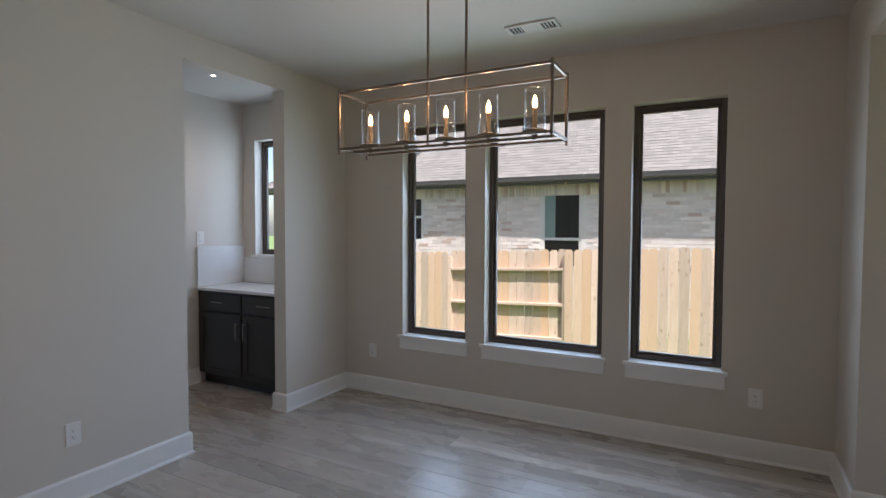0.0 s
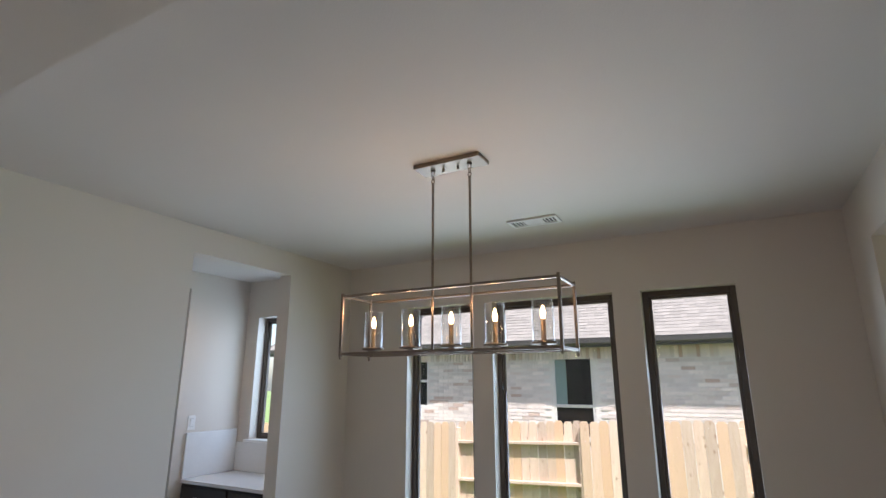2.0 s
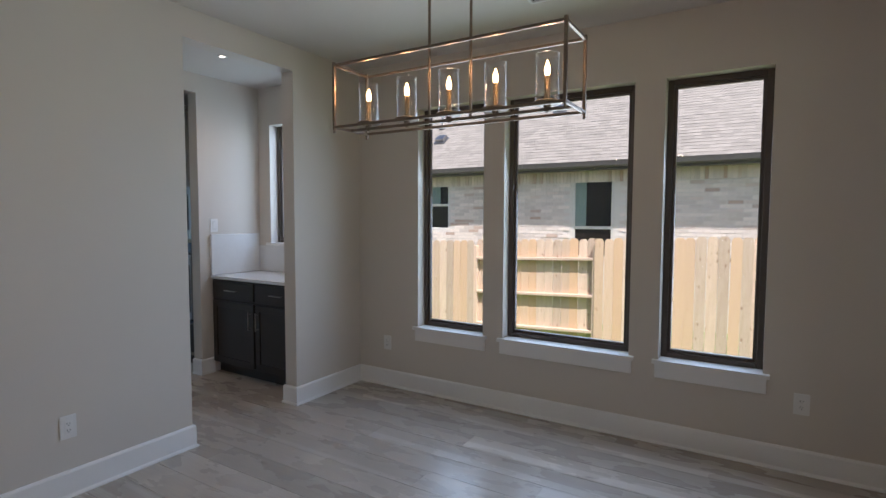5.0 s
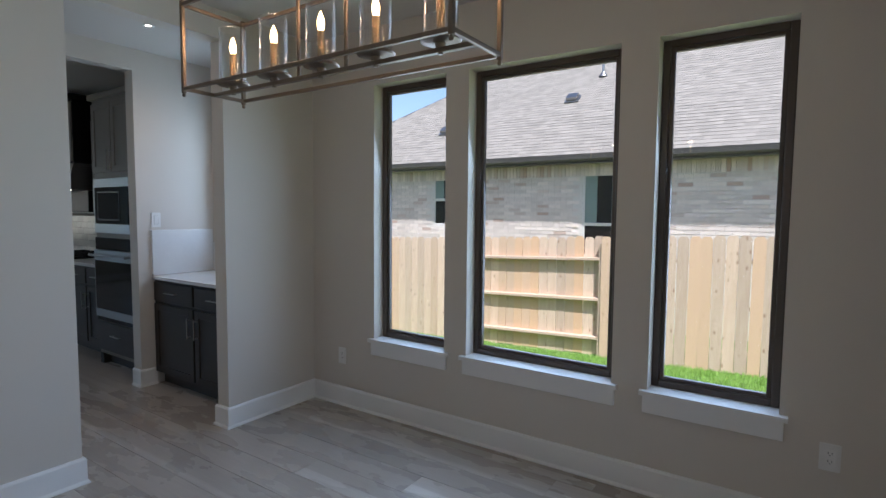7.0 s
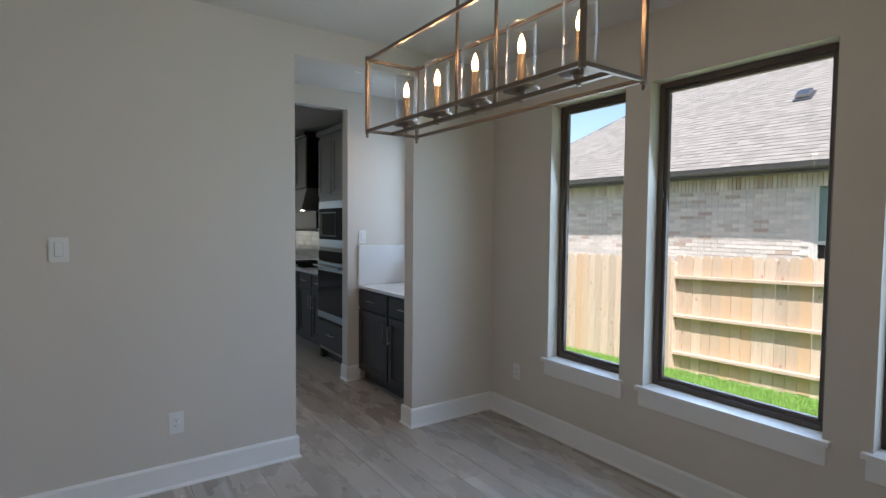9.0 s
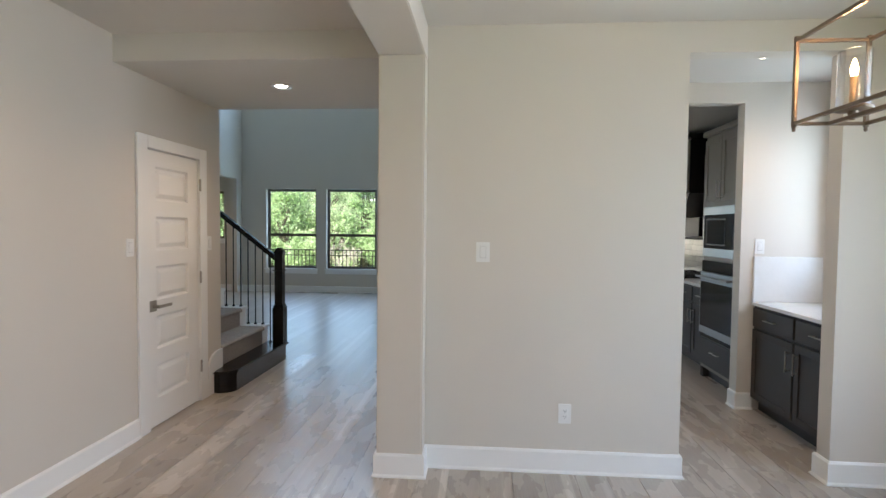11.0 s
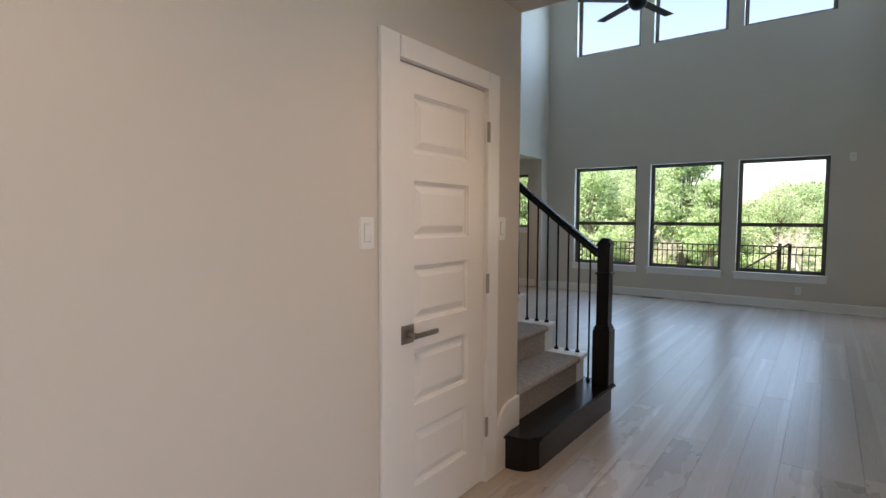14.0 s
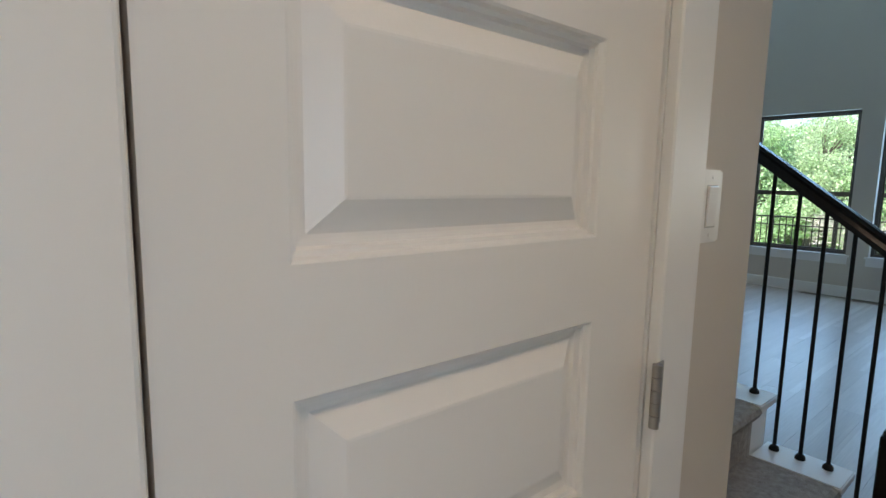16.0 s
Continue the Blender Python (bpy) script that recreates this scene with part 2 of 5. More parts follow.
def odd_pieces(m, joined, share, color):
    """A share of the pieces burnt to another colour."""
    n, ln = m.node_tree.nodes, m.node_tree.links
    b = n["Principled BSDF"]
    src = b.inputs["Base Color"].links[0].from_socket
    own = n.new("ShaderNodeNewGeometry").outputs["Random Per Island"] if joined else n.new("ShaderNodeObjectInfo").outputs["Random"]
    mul, fr, mr, mx = n.new("ShaderNodeMath"), n.new("ShaderNodeMath"), n.new("ShaderNodeMapRange"), n.new("ShaderNodeMix")
    mul.operation, fr.operation, mx.data_type = "MULTIPLY", "FRACT", "RGBA"
    mul.inputs[1].default_value = 57.31
    ln.new(own, mul.inputs[0])
    ln.new(mul.outputs[0], fr.inputs[0])
    for k, v in (("From Min", 1 - share), ("From Max", 1.0), ("To Min", 0.0), ("To Max", 1.0)):
        mr.inputs[k].default_value = v
    ln.new(fr.outputs[0], mr.inputs["Value"])
    ln.new(mr.outputs["Result"], mx.inputs["Factor"])
    ln.new(src, mx.inputs["A"])
    mx.inputs["B"].default_value = (*color, 1)
    ln.new(mx.outputs["Result"], b.inputs["Base Color"])


odd_pieces(M_BRICK, False, 0.14, (0.50, 0.37, 0.30))
odd_pieces(M_BRICKS, True, 0.14, (0.50, 0.37, 0.30))
M_FASCIA = mat("dark_fascia_paint", (0.085, 0.078, 0.072), 0.5)
M_SOFFIT = mat("tan_soffit_paint", (0.32, 0.27, 0.23), 0.6)
M_CEDAR = mat("cedar_picket", (0.68, 0.535, 0.415), 0.8, second=(0.57, 0.415, 0.30), scale=3.0, amount=0.8, bump=0.3, bump_scale=50, stretch=(7, 7, 0.8), fine=0.14, vary=0.2)


def knotty(m):
    """Dark round knots along the boards."""
    n, ln = m.node_tree.nodes, m.node_tree.links
    b = n["Principled BSDF"]
    src = b.inputs["Base Color"].links[0].from_socket
    co, own, add, mp, vo, mr, mx = n.new("ShaderNodeTexCoord"), n.new("ShaderNodeObjectInfo"), n.new("ShaderNodeVectorMath"), n.new("ShaderNodeMapping"), n.new("ShaderNodeTexVoronoi"), n.new("ShaderNodeMapRange"), n.new("ShaderNodeMix")
    add.operation, mx.data_type = "ADD", "RGBA"
    ln.new(co.outputs["Object"], add.inputs[0])
    ln.new(own.outputs["Location"], add.inputs[1])
    mp.inputs["Scale"].default_value = (9, 9, 4.5)
    ln.new(add.outputs[0], mp.inputs["Vector"])
    ln.new(mp.outputs["Vector"], vo.inputs["Vector"])
    vo.inputs["Scale"].default_value = 1.0
    for k, v in (("From Min", 0.05), ("From Max", 0.17), ("To Min", 0.75), ("To Max", 0.0)):
        mr.inputs[k].default_value = v
    ln.new(vo.outputs["Distance"], mr.inputs["Value"])
    ln.new(mr.outputs["Result"], mx.inputs["Factor"])
    ln.new(src, mx.inputs["A"])
    mx.inputs["B"].default_value = (0.27, 0.155, 0.09, 1)
    ln.new(mx.outputs["Result"], b.inputs["Base Color"])


knotty(M_CEDAR)
odd_pieces(M_CEDAR, False, 0.45, (0.66, 0.44, 0.275))
M_RAIL = mat("cedar_rail", (0.66, 0.51, 0.40), 0.8, second=(0.53, 0.385, 0.275), scale=3.0, amount=0.8, bump=0.3, bump_scale=50, stretch=(0.8, 7, 7), fine=0.12, vary=0.1)
M_GRASS = mat("lawn_blades", (0.29, 0.50, 0.11), 0.7, second=(0.36, 0.54, 0.15), scale=3, amount=0.9, island=0.35)
M_GROUND = mat("lawn_ground", (0.20, 0.33, 0.09), 0.9, second=(0.21, 0.25, 0.11), scale=0.9, amount=0.7, bump=0.6, bump_scale=12, fine=0.25)
M_LEAF = mat("juniper_leaves", (0.44, 0.58, 0.33), 0.7, second=(0.33, 0.46, 0.24), scale=0.7, amount=0.9, island=0.4)
M_LEAF_B = mat("oak_leaves", (0.40, 0.53, 0.30), 0.7, second=(0.49, 0.58, 0.36), scale=0.7, amount=0.9, island=0.4)


def leafy(m):
    """Lets sunlight through thin leaves."""
    n, ln = m.node_tree.nodes, m.node_tree.links
    b = n["Principled BSDF"]
    tr, mx = n.new("ShaderNodeBsdfTranslucent"), n.new("ShaderNodeMixShader")
    mx.inputs[0].default_value = 0.45
    src = b.inputs["Base Color"].links[0].from_socket
    ln.new(src, tr.inputs["Color"])
    ln.new(b.outputs[0], mx.inputs[1])
    ln.new(tr.outputs[0], mx.inputs[2])
    ln.new(mx.outputs[0], n["Material Output"].inputs["Surface"])


for leaf in (M_LEAF, M_LEAF_B, M_GRASS):
    leafy(leaf)
for dull in (M_CAB, M_CABTAUPE):
    dull.node_tree.nodes["Principled BSDF"].inputs["Specular IOR Level"].default_value = 0.27
M_PALEBARK = mat("pale_bark", (0.55, 0.50, 0.45), 0.85, second=(0.42, 0.38, 0.34), scale=9, bump=0.4)
M_BARK = mat("grey_bark", (0.20, 0.165, 0.13), 0.9, second=(0.11, 0.09, 0.07), scale=8, bump=0.7, bump_scale=30, stretch=(4, 4, 1))


for dark in (M_DARKWOOD, M_IRON):
    dark.node_tree.nodes["Principled BSDF"].inputs["Specular IOR Level"].default_value = 0.22


# ---- building blocks ----
def box(bm, x0, x1, y0, y1, z0, z1):
    v = [bm.verts.new((x, y, z)) for x in (x0, x1) for y in (y0, y1) for z in (z0, z1)]
    for f in ((0, 1, 3, 2), (4, 6, 7, 5), (0, 4, 5, 1), (2, 3, 7, 6), (0, 2, 6, 4), (1, 5, 7, 3)):
        bm.faces.new([v[i] for i in f])
    return v


def rounded(bm, width, segments=2):
    bmesh.ops.bevel(bm, geom=list(bm.edges), offset=width, segments=segments, affect="EDGES", clamp_overlap=True)
    return bm


def boxes(*dims, bevel=0.0, segments=1):
    bm = bmesh.new()
    for d in dims:
        box(bm, *d)
    return rounded(bm, bevel, segments) if bevel else bm


def tube(bm, a, b, r0, r1=None, sides=16, caps=True):
    a, b = Vector(a), Vector(b)
    d = b - a
    m = Matrix.Translation((a + b) / 2) @ d.to_track_quat("Z", "Y").to_matrix().to_4x4()
    bmesh.ops.create_cone(bm, cap_ends=caps, segments=sides, radius1=r0, radius2=r0 if r1 is None else r1, depth=d.length, matrix=m)
    return bm


def lathe(bm, x, y, profile, sides=24):
    rings = []
    for r, z in profile:
        rings.append([bm.verts.new((x + r * math.cos(2 * math.pi * i / sides), y + r * math.sin(2 * math.pi * i / sides), z)) for i in range(sides)])
    for p, q in zip(rings, rings[1:]):
        for i in range(sides):
            bm.faces.new((p[i], p[(i + 1) % sides], q[(i + 1) % sides], q[i]))
    return bm


def prism(bm, outline, z0, z1):
    lo, hi = [bm.verts.new((x, y, z0)) for x, y in outline], [bm.verts.new((x, y, z1)) for x, y in outline]
    bm.faces.new(lo[::-1])
    bm.faces.new(hi)
    for i in range(len(lo)):
        j = (i + 1) % len(lo)
        bm.faces.new((lo[i], lo[j], hi[j], hi[i]))
    return bm


def part(name, bm, material, parent=None, label="", smooth=False):
    me = bpy.data.meshes.new(name)
    bmesh.ops.recalc_face_normals(bm, faces=bm.faces)
    if smooth:
        for f in bm.faces:
            f.smooth = True
    bm.to_mesh(me)
    bm.free()
    me.materials.append(material)
    ob = new(name, me)
    ob.parent = parent
    return tagged(ob, label)


def thing(name, label, category, group="", at=(0, 0, 0)):
    ob = new(name)
    ob.location = at
    bpy.context.view_layer.update()
    return tagged(ob, label, category, group)


def structure(name, bm, material, label, category):
    return tagged(part(name, bm, material), label, category, kind="structure")


def mesh_of(name, verts, faces, material):
    me = bpy.data.meshes.new(name)
    me.from_pydata(verts, [], faces)
    me.materials.append(material)
    return me


def wall_mesh(along, a0, a1, u0, u1, z0, z1, holes=()):
    """A wall from a0 to a1 in thickness, u0 to u1 in length, with openings (u0, u1, z0, z1) through it."""
    us = sorted({u0, u1, *[h[0] for h in holes], *[h[1] for h in holes]})
    zs = sorted({z0, z1, *[h[2] for h in holes], *[h[3] for h in holes]})

    def solid(i, k):
        if not (0 <= i < len(us) - 1 and 0 <= k < len(zs) - 1):
            return False
        u, z = (us[i] + us[i + 1]) / 2, (zs[k] + zs[k + 1]) / 2
        return not any(h[0] < u < h[1] and h[2] < z < h[3] for h in holes)

    bm = bmesh.new()
    cache = {}

    def v(a, u, z):
        key = (a, u, z)
        if key not in cache:
            cache[key] = bm.verts.new((u, a, z) if along == "x" else (a, u, z))
        return cache[key]

    for i in range(len(us) - 1):
        for k in range(len(zs) - 1):
            if not solid(i, k):
                continue
            p, q, r, s = us[i], us[i + 1], zs[k], zs[k + 1]
            for a in (a0, a1):
                bm.faces.new((v(a, p, r), v(a, q, r), v(a, q, s), v(a, p, s)))
            if not solid(i - 1, k):
                bm.faces.new((v(a0, p, r), v(a1, p, r), v(a1, p, s), v(a0, p, s)))
            if not solid(i + 1, k):
                bm.faces.new((v(a0, q, r), v(a1, q, r), v(a1, q, s), v(a0, q, s)))
            if not solid(i, k - 1):
                bm.faces.new((v(a0, p, r), v(a1, p, r), v(a1, q, r), v(a0, q, r)))
            if not solid(i, k + 1):
                bm.faces.new((v(a0, p, s), v(a1, p, s), v(a1, q, s), v(a0, q, s)))
    return bm


def wall(name, along, a0, a1, u0, u1, z0, z1, holes=(), label="smooth greige painted drywall wall", material=None):
    return structure(name, wall_mesh(along, a0, a1, u0, u1, z0, z1, holes), material or M_WALL, label, "wall")


# ---- the shell ----
CEIL, HIGH = 2.716, 6.0
DINING_WINDOWS = ((-2.60, -2.0), (-1.833, -0.922), (-0.738, -0.165))
W_TOP, W_BOTTOM = 2.325, 0.545
PANTRY_WINDOW = (-4.37, -3.62, 1.19, 2.345)
LIVING_WINDOWS = ((-3.96, -2.79), (-2.56, -1.41), (-1.19, 0.0))

wall("wall_north", "x", 3.78, 3.96, -4.65, 3.4, 0, CEIL, [(a, b, W_BOTTOM, W_TOP) for a, b in DINING_WINDOWS] + [PANTRY_WINDOW])
wall("wall_dining_west", "y", -3.34, -3.22, 0.345, 3.78, 0, CEIL, [(2.165, 3.03, -1, 2.535)])
wall("wall_hall_north", "x", 0.345, 0.465, -4.65, -3.34, 0, CEIL)
wall("wall_hall_end", "y", -4.65, -4.53, 0.465, 2.1, 0, CEIL)
wall("wall_pantry_south", "x", 1.98, 2.1, -4.53, -3.34, 0, CEIL)
wall("wall_pantry_west", "y", -4.65, -4.53, 2.1, 3.78, 0, CEIL, [(2.25, 3.11, -1, 2.55)])
wall("wall_dining_east", "y", 0.44, 0.58, 0.62, 3.78, 0, CEIL, [(0.9, 3.27, -1, 2.42)])
wall("wall_foyer_south", "x", -1.54, -1.42, -4.61, -1.41, 0, CEIL, [(-4.247, -3.5625, -1, 2.047)])
wall("wall_stair", "y", -4.61, -4.49, -4.53, -1.54, 0, CEIL)
wall("wall_closet_back", "x", -2.5, -2.38, -4.49, -1.53, 0, CEIL)
wall("wall_far_south", "x", -3.52, -3.4, -1.53, 3.4, 0, CEIL)
wall("wall_far_side", "y", -1.53, -1.41, -3.4, -2.38, 0, CEIL)
# unseen wall closing out the sun, with two added openings for the fill
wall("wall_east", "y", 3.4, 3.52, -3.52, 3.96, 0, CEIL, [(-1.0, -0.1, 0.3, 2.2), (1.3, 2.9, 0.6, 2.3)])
wall("wall_kitchen_north", "x", 3.93, 4.1, -11.6, -4.65, 0, CEIL)
# the last opening is an added kitchen window out of view
wall("wall_living_west", "y", -11.78, -11.6, -7.2, 4.1, 0, HIGH,
     [(a, b, 0.535, 2.345) for a, b in LIVING_WINDOWS] + [(a, b, 4.45, 5.55) for a, b in LIVING_WINDOWS] + [(-5.9, -4.96, 1.2, 2.29), (1.3, 3.1, 0.9, 2.3)])
wall("wall_living_south", "x", -4.65, -4.53, -11.6, -4.49, 0, HIGH, [(-11.33, -8.6, -1, 2.55)])
wall("wall_living_east_upper", "y", -4.61, -4.49, -4.53, 0.62, CEIL, HIGH)
wall("wall_living_north_upper", "x", 0.62, 0.74, -11.6, -4.49, CEIL + 0.12, HIGH)
wall("wall_nook_south", "x", -7.2, -7.08, -11.6, -8.0, 0, CEIL)
wall("wall_nook_east", "y", -8.12, -8.0, -7.08, -4.65, 0, CEIL)

# drywall pilaster with the beam that runs from it between dining room and foyer
structure("pilaster", boxes((-3.22, -3.07, 0.345, 0.62, 0, 2.50), bevel=0.008, segments=2), M_WALL, "drywall pilaster with rounded corners", "pilaster")
structure("beam", boxes((-3.22, 3.4, 0.345, 0.62, 2.50, CEIL), bevel=0.006, segments=2), M_WALL, "drywall beam under the ceiling", "beam")
structure("ceiling_soffit", boxes((-4.61, -3.25, -1.42, 0.345, 2.54, CEIL)), M_CEIL, "dropped ceiling over the hall", "ceiling")
structure("ceiling", boxes((-4.65, 3.52, -3.52, 3.96, CEIL, CEIL + 0.12)), M_CEIL, "matte off-white painted drywall ceiling", "ceiling")
structure("ceiling_kitchen", boxes((-11.6, -4.65, 0.62, 4.1, CEIL, CEIL + 0.12)), M_CEIL, "matte off-white painted drywall ceiling", "ceiling")
structure("ceiling_living", boxes((-11.78, -4.49, -4.65, 0.74, HIGH, HIGH + 0.12)), M_CEIL, "high off-white painted drywall ceiling", "ceiling")
structure("ceiling_nook", boxes((-11.6, -8.0, -7.2, -4.65, 2.6, 2.72)), M_CEIL, "off-white painted drywall ceiling", "ceiling")


# ---- trim ----
def baseboard(along, at, out, u0, u1, cut0=0, cut1=0):
    """A tall white baseboard on the wall face at, standing out by 16 mm towards out (+1 or -1)."""
    t, h = 0.016 * out, 0.14
    bm = bmesh.new()
    s = 0.027 * out
    profile = ((0, 0), (s, 0), (s * 0.96, 0.008), (t, 0.018), (t, h - 0.012), (t * 0.55, h), (0, h))
    ends = []
    for u, cut in ((u0, cut0), (u1, cut1)):
        ring = []
        for d, z in profile:
            uu = u + cut * abs(d)
            ring.append(bm.verts.new((uu, at + d, z) if along == "x" else (at + d, uu, z)))
        ends.append(ring)
    k = len(profile)
    bm.faces.new(ends[0])
    bm.faces.new(ends[1][::-1])
    for i in range(k):
        j = (i + 1) % k
        bm.faces.new((ends[0][i], ends[0][j], ends[1][j], ends[1][i]))
    return structure("baseboard", bm, M_TRIM, "tall white painted baseboard along the wall", "baseboard")


baseboard("y", -3.22, 1, 0.62, 2.165, 0, 1)
baseboard("x", 2.165, 1, -3.34, -3.22, 0, 1)
baseboard("y", -3.22, 1, 3.03, 3.78, -1, 0)
baseboard("x", 3.03, -1, -3.34, -3.22, -1, 1)
baseboard("x", 3.78, -1, -3.204, 0.44)
baseboard("y", 0.44, -1, 3.27, 3.764, -1, 0)
baseboard("x", 3.27, -1, 0.44, 0.58, -1, 0)
baseboard("y", -3.07, 1, 0.345, 0.62, -1, 1)
baseboard("x", 0.62, 1, -3.204, -3.07, 0, 1)
baseboard("x", 0.345, -1, -4.65, -3.07, 0, 1)
baseboard("x", -1.42, 1, -3.45, -1.41, 0, 1)
baseboard("y", -1.41, 1, -1.54, -1.42, 0, 1)
baseboard("x", 3.11, -1, -4.65, -4.53, 0, 1)
baseboard("y", -4.53, 1, 3.11, 3.232, -1, 0)
baseboard("y", -11.6, 1, -4.53, 3.3)
baseboard("x", -4.53, 1, -11.6, -11.33)
baseboard("y", -11.6, 1, -7.08, -4.65)


# ---- windows ----
def framed_window(name, u0, u1, z0, z1, along, face, inward, label, mid=None, stool=True, depth=0.09):
    """A bronze frame with its glass, set deep in the opening; a white stool and apron at the wall's face."""
    root = thing(name, label, "window")
    root["kind"] = "structure"
    p0 = face - inward * depth
    p1 = p0 - inward * 0.06
    a, b = min(p0, p1), max(p0, p1)

    def bx(uu0, uu1, aa0, aa1, zz0, zz1):
        return (uu0, uu1, aa0, aa1, zz0, zz1) if along == "x" else (aa0, aa1, uu0, uu1, zz0, zz1)

    w = 0.036
    part("window_frame", boxes(bx(u0, u0 + w, a, b, z0, z1), bx(u1 - w, u1, a, b, z0, z1), bx(u0 + w, u1 - w, a, b, z0, z0 + w), bx(u0 + w, u1 - w, a, b, z1 - w, z1), bevel=0.004), M_BRONZE, root)
    a2, b2 = (a + 0.012, b - 0.018) if inward < 0 else (a + 0.018, b - 0.012)
    bd = 0.020
    lo, hi = z0 + w, z1 - w
    part("sash", boxes(bx(u0 + w, u0 + w + bd, a2, b2, lo, hi), bx(u1 - w - bd, u1 - w, a2, b2, lo, hi), bx(u0 + w + bd, u1 - w - bd, a2, b2, lo, lo + bd), bx(u0 + w + bd, u1 - w - bd, a2, b2, hi - bd, hi), bevel=0.003), M_BRONZE, root)
    cuts = [lo + bd, hi - bd]
    if mid:
        part("meeting_rail", boxes(bx(u0 + w + bd, u1 - w - bd, a2, b2, mid - 0.03, mid + 0.03), bevel=0.003), M_BRONZE, root)
        cuts = [lo + bd, mid - 0.03, mid + 0.03, hi - bd]
    g = (a + b) / 2
    for c0, c1 in zip(cuts[::2], cuts[1::2]):
        pane = part("pane", boxes(bx(u0 + w + bd, u1 - w - bd, g - 0.003, g + 0.003, c0, c1)), M_GLASS, root)
        pane.visible_shadow = False
    if stool:
        part("window_sill", boxes(bx(u0 - 0.035, u1 + 0.035, *sorted((face + inward * 0.035, face + inward * 0.001)), z0 - 0.022, z0 + 0.002), bx(u0 + 0.001, u1 - 0.001, *sorted((face + inward * 0.001, p0)), z0 - 0.022, z0 + 0.002)), M_TRIM, root)
        part("apron", boxes(bx(u0 - 0.02, u1 + 0.02, *sorted((face, face + inward * 0.016)), z0 - 0.115, z0 - 0.022), bevel=0.002), M_TRIM, root)
    return root


for i, (a, b) in enumerate(DINING_WINDOWS):
    framed_window("window_%d" % (i + 1), a, b, W_BOTTOM, W_TOP, "x", 3.78, -1, "tall fixed dark bronze window with white sill")
framed_window("window_4", *PANTRY_WINDOW, "x", 3.78, -1, "dark bronze window over the pantry counter")
for i, (a, b) in enumerate(LIVING_WINDOWS):
    framed_window("window_%d" % (i + 5), a, b, 0.535, 2.345, "y", -11.6, 1, "dark bronze single-hung window onto the trees", mid=1.30)
    framed_window("window_%d" % (i + 8), a, b, 4.45, 5.55, "y", -11.6, 1, "high dark bronze clerestory window", stool=False)
# unseen window, added to carry the kitchen fill
framed_window("window_14", 1.3, 3.1, 0.9, 2.3, "y", -11.6, 1, "unseen dark bronze window added for kitchen fill light")
# two windows added out of view to let fill light into the foyer
framed_window("window_12", -1.0, -0.1, 0.3, 2.2, "y", 3.4, -1, "unseen dark bronze window added for foyer fill light", stool=False)
framed_window("window_13", 1.3, 2.9, 0.6, 2.3, "y", 3.4, -1, "unseen dark bronze window added for east fill light", stool=False)
framed_window("window_11", -5.9, -4.96, 1.2, 2.29, "y", -11.6, 1, "small dark bronze window in the nook")


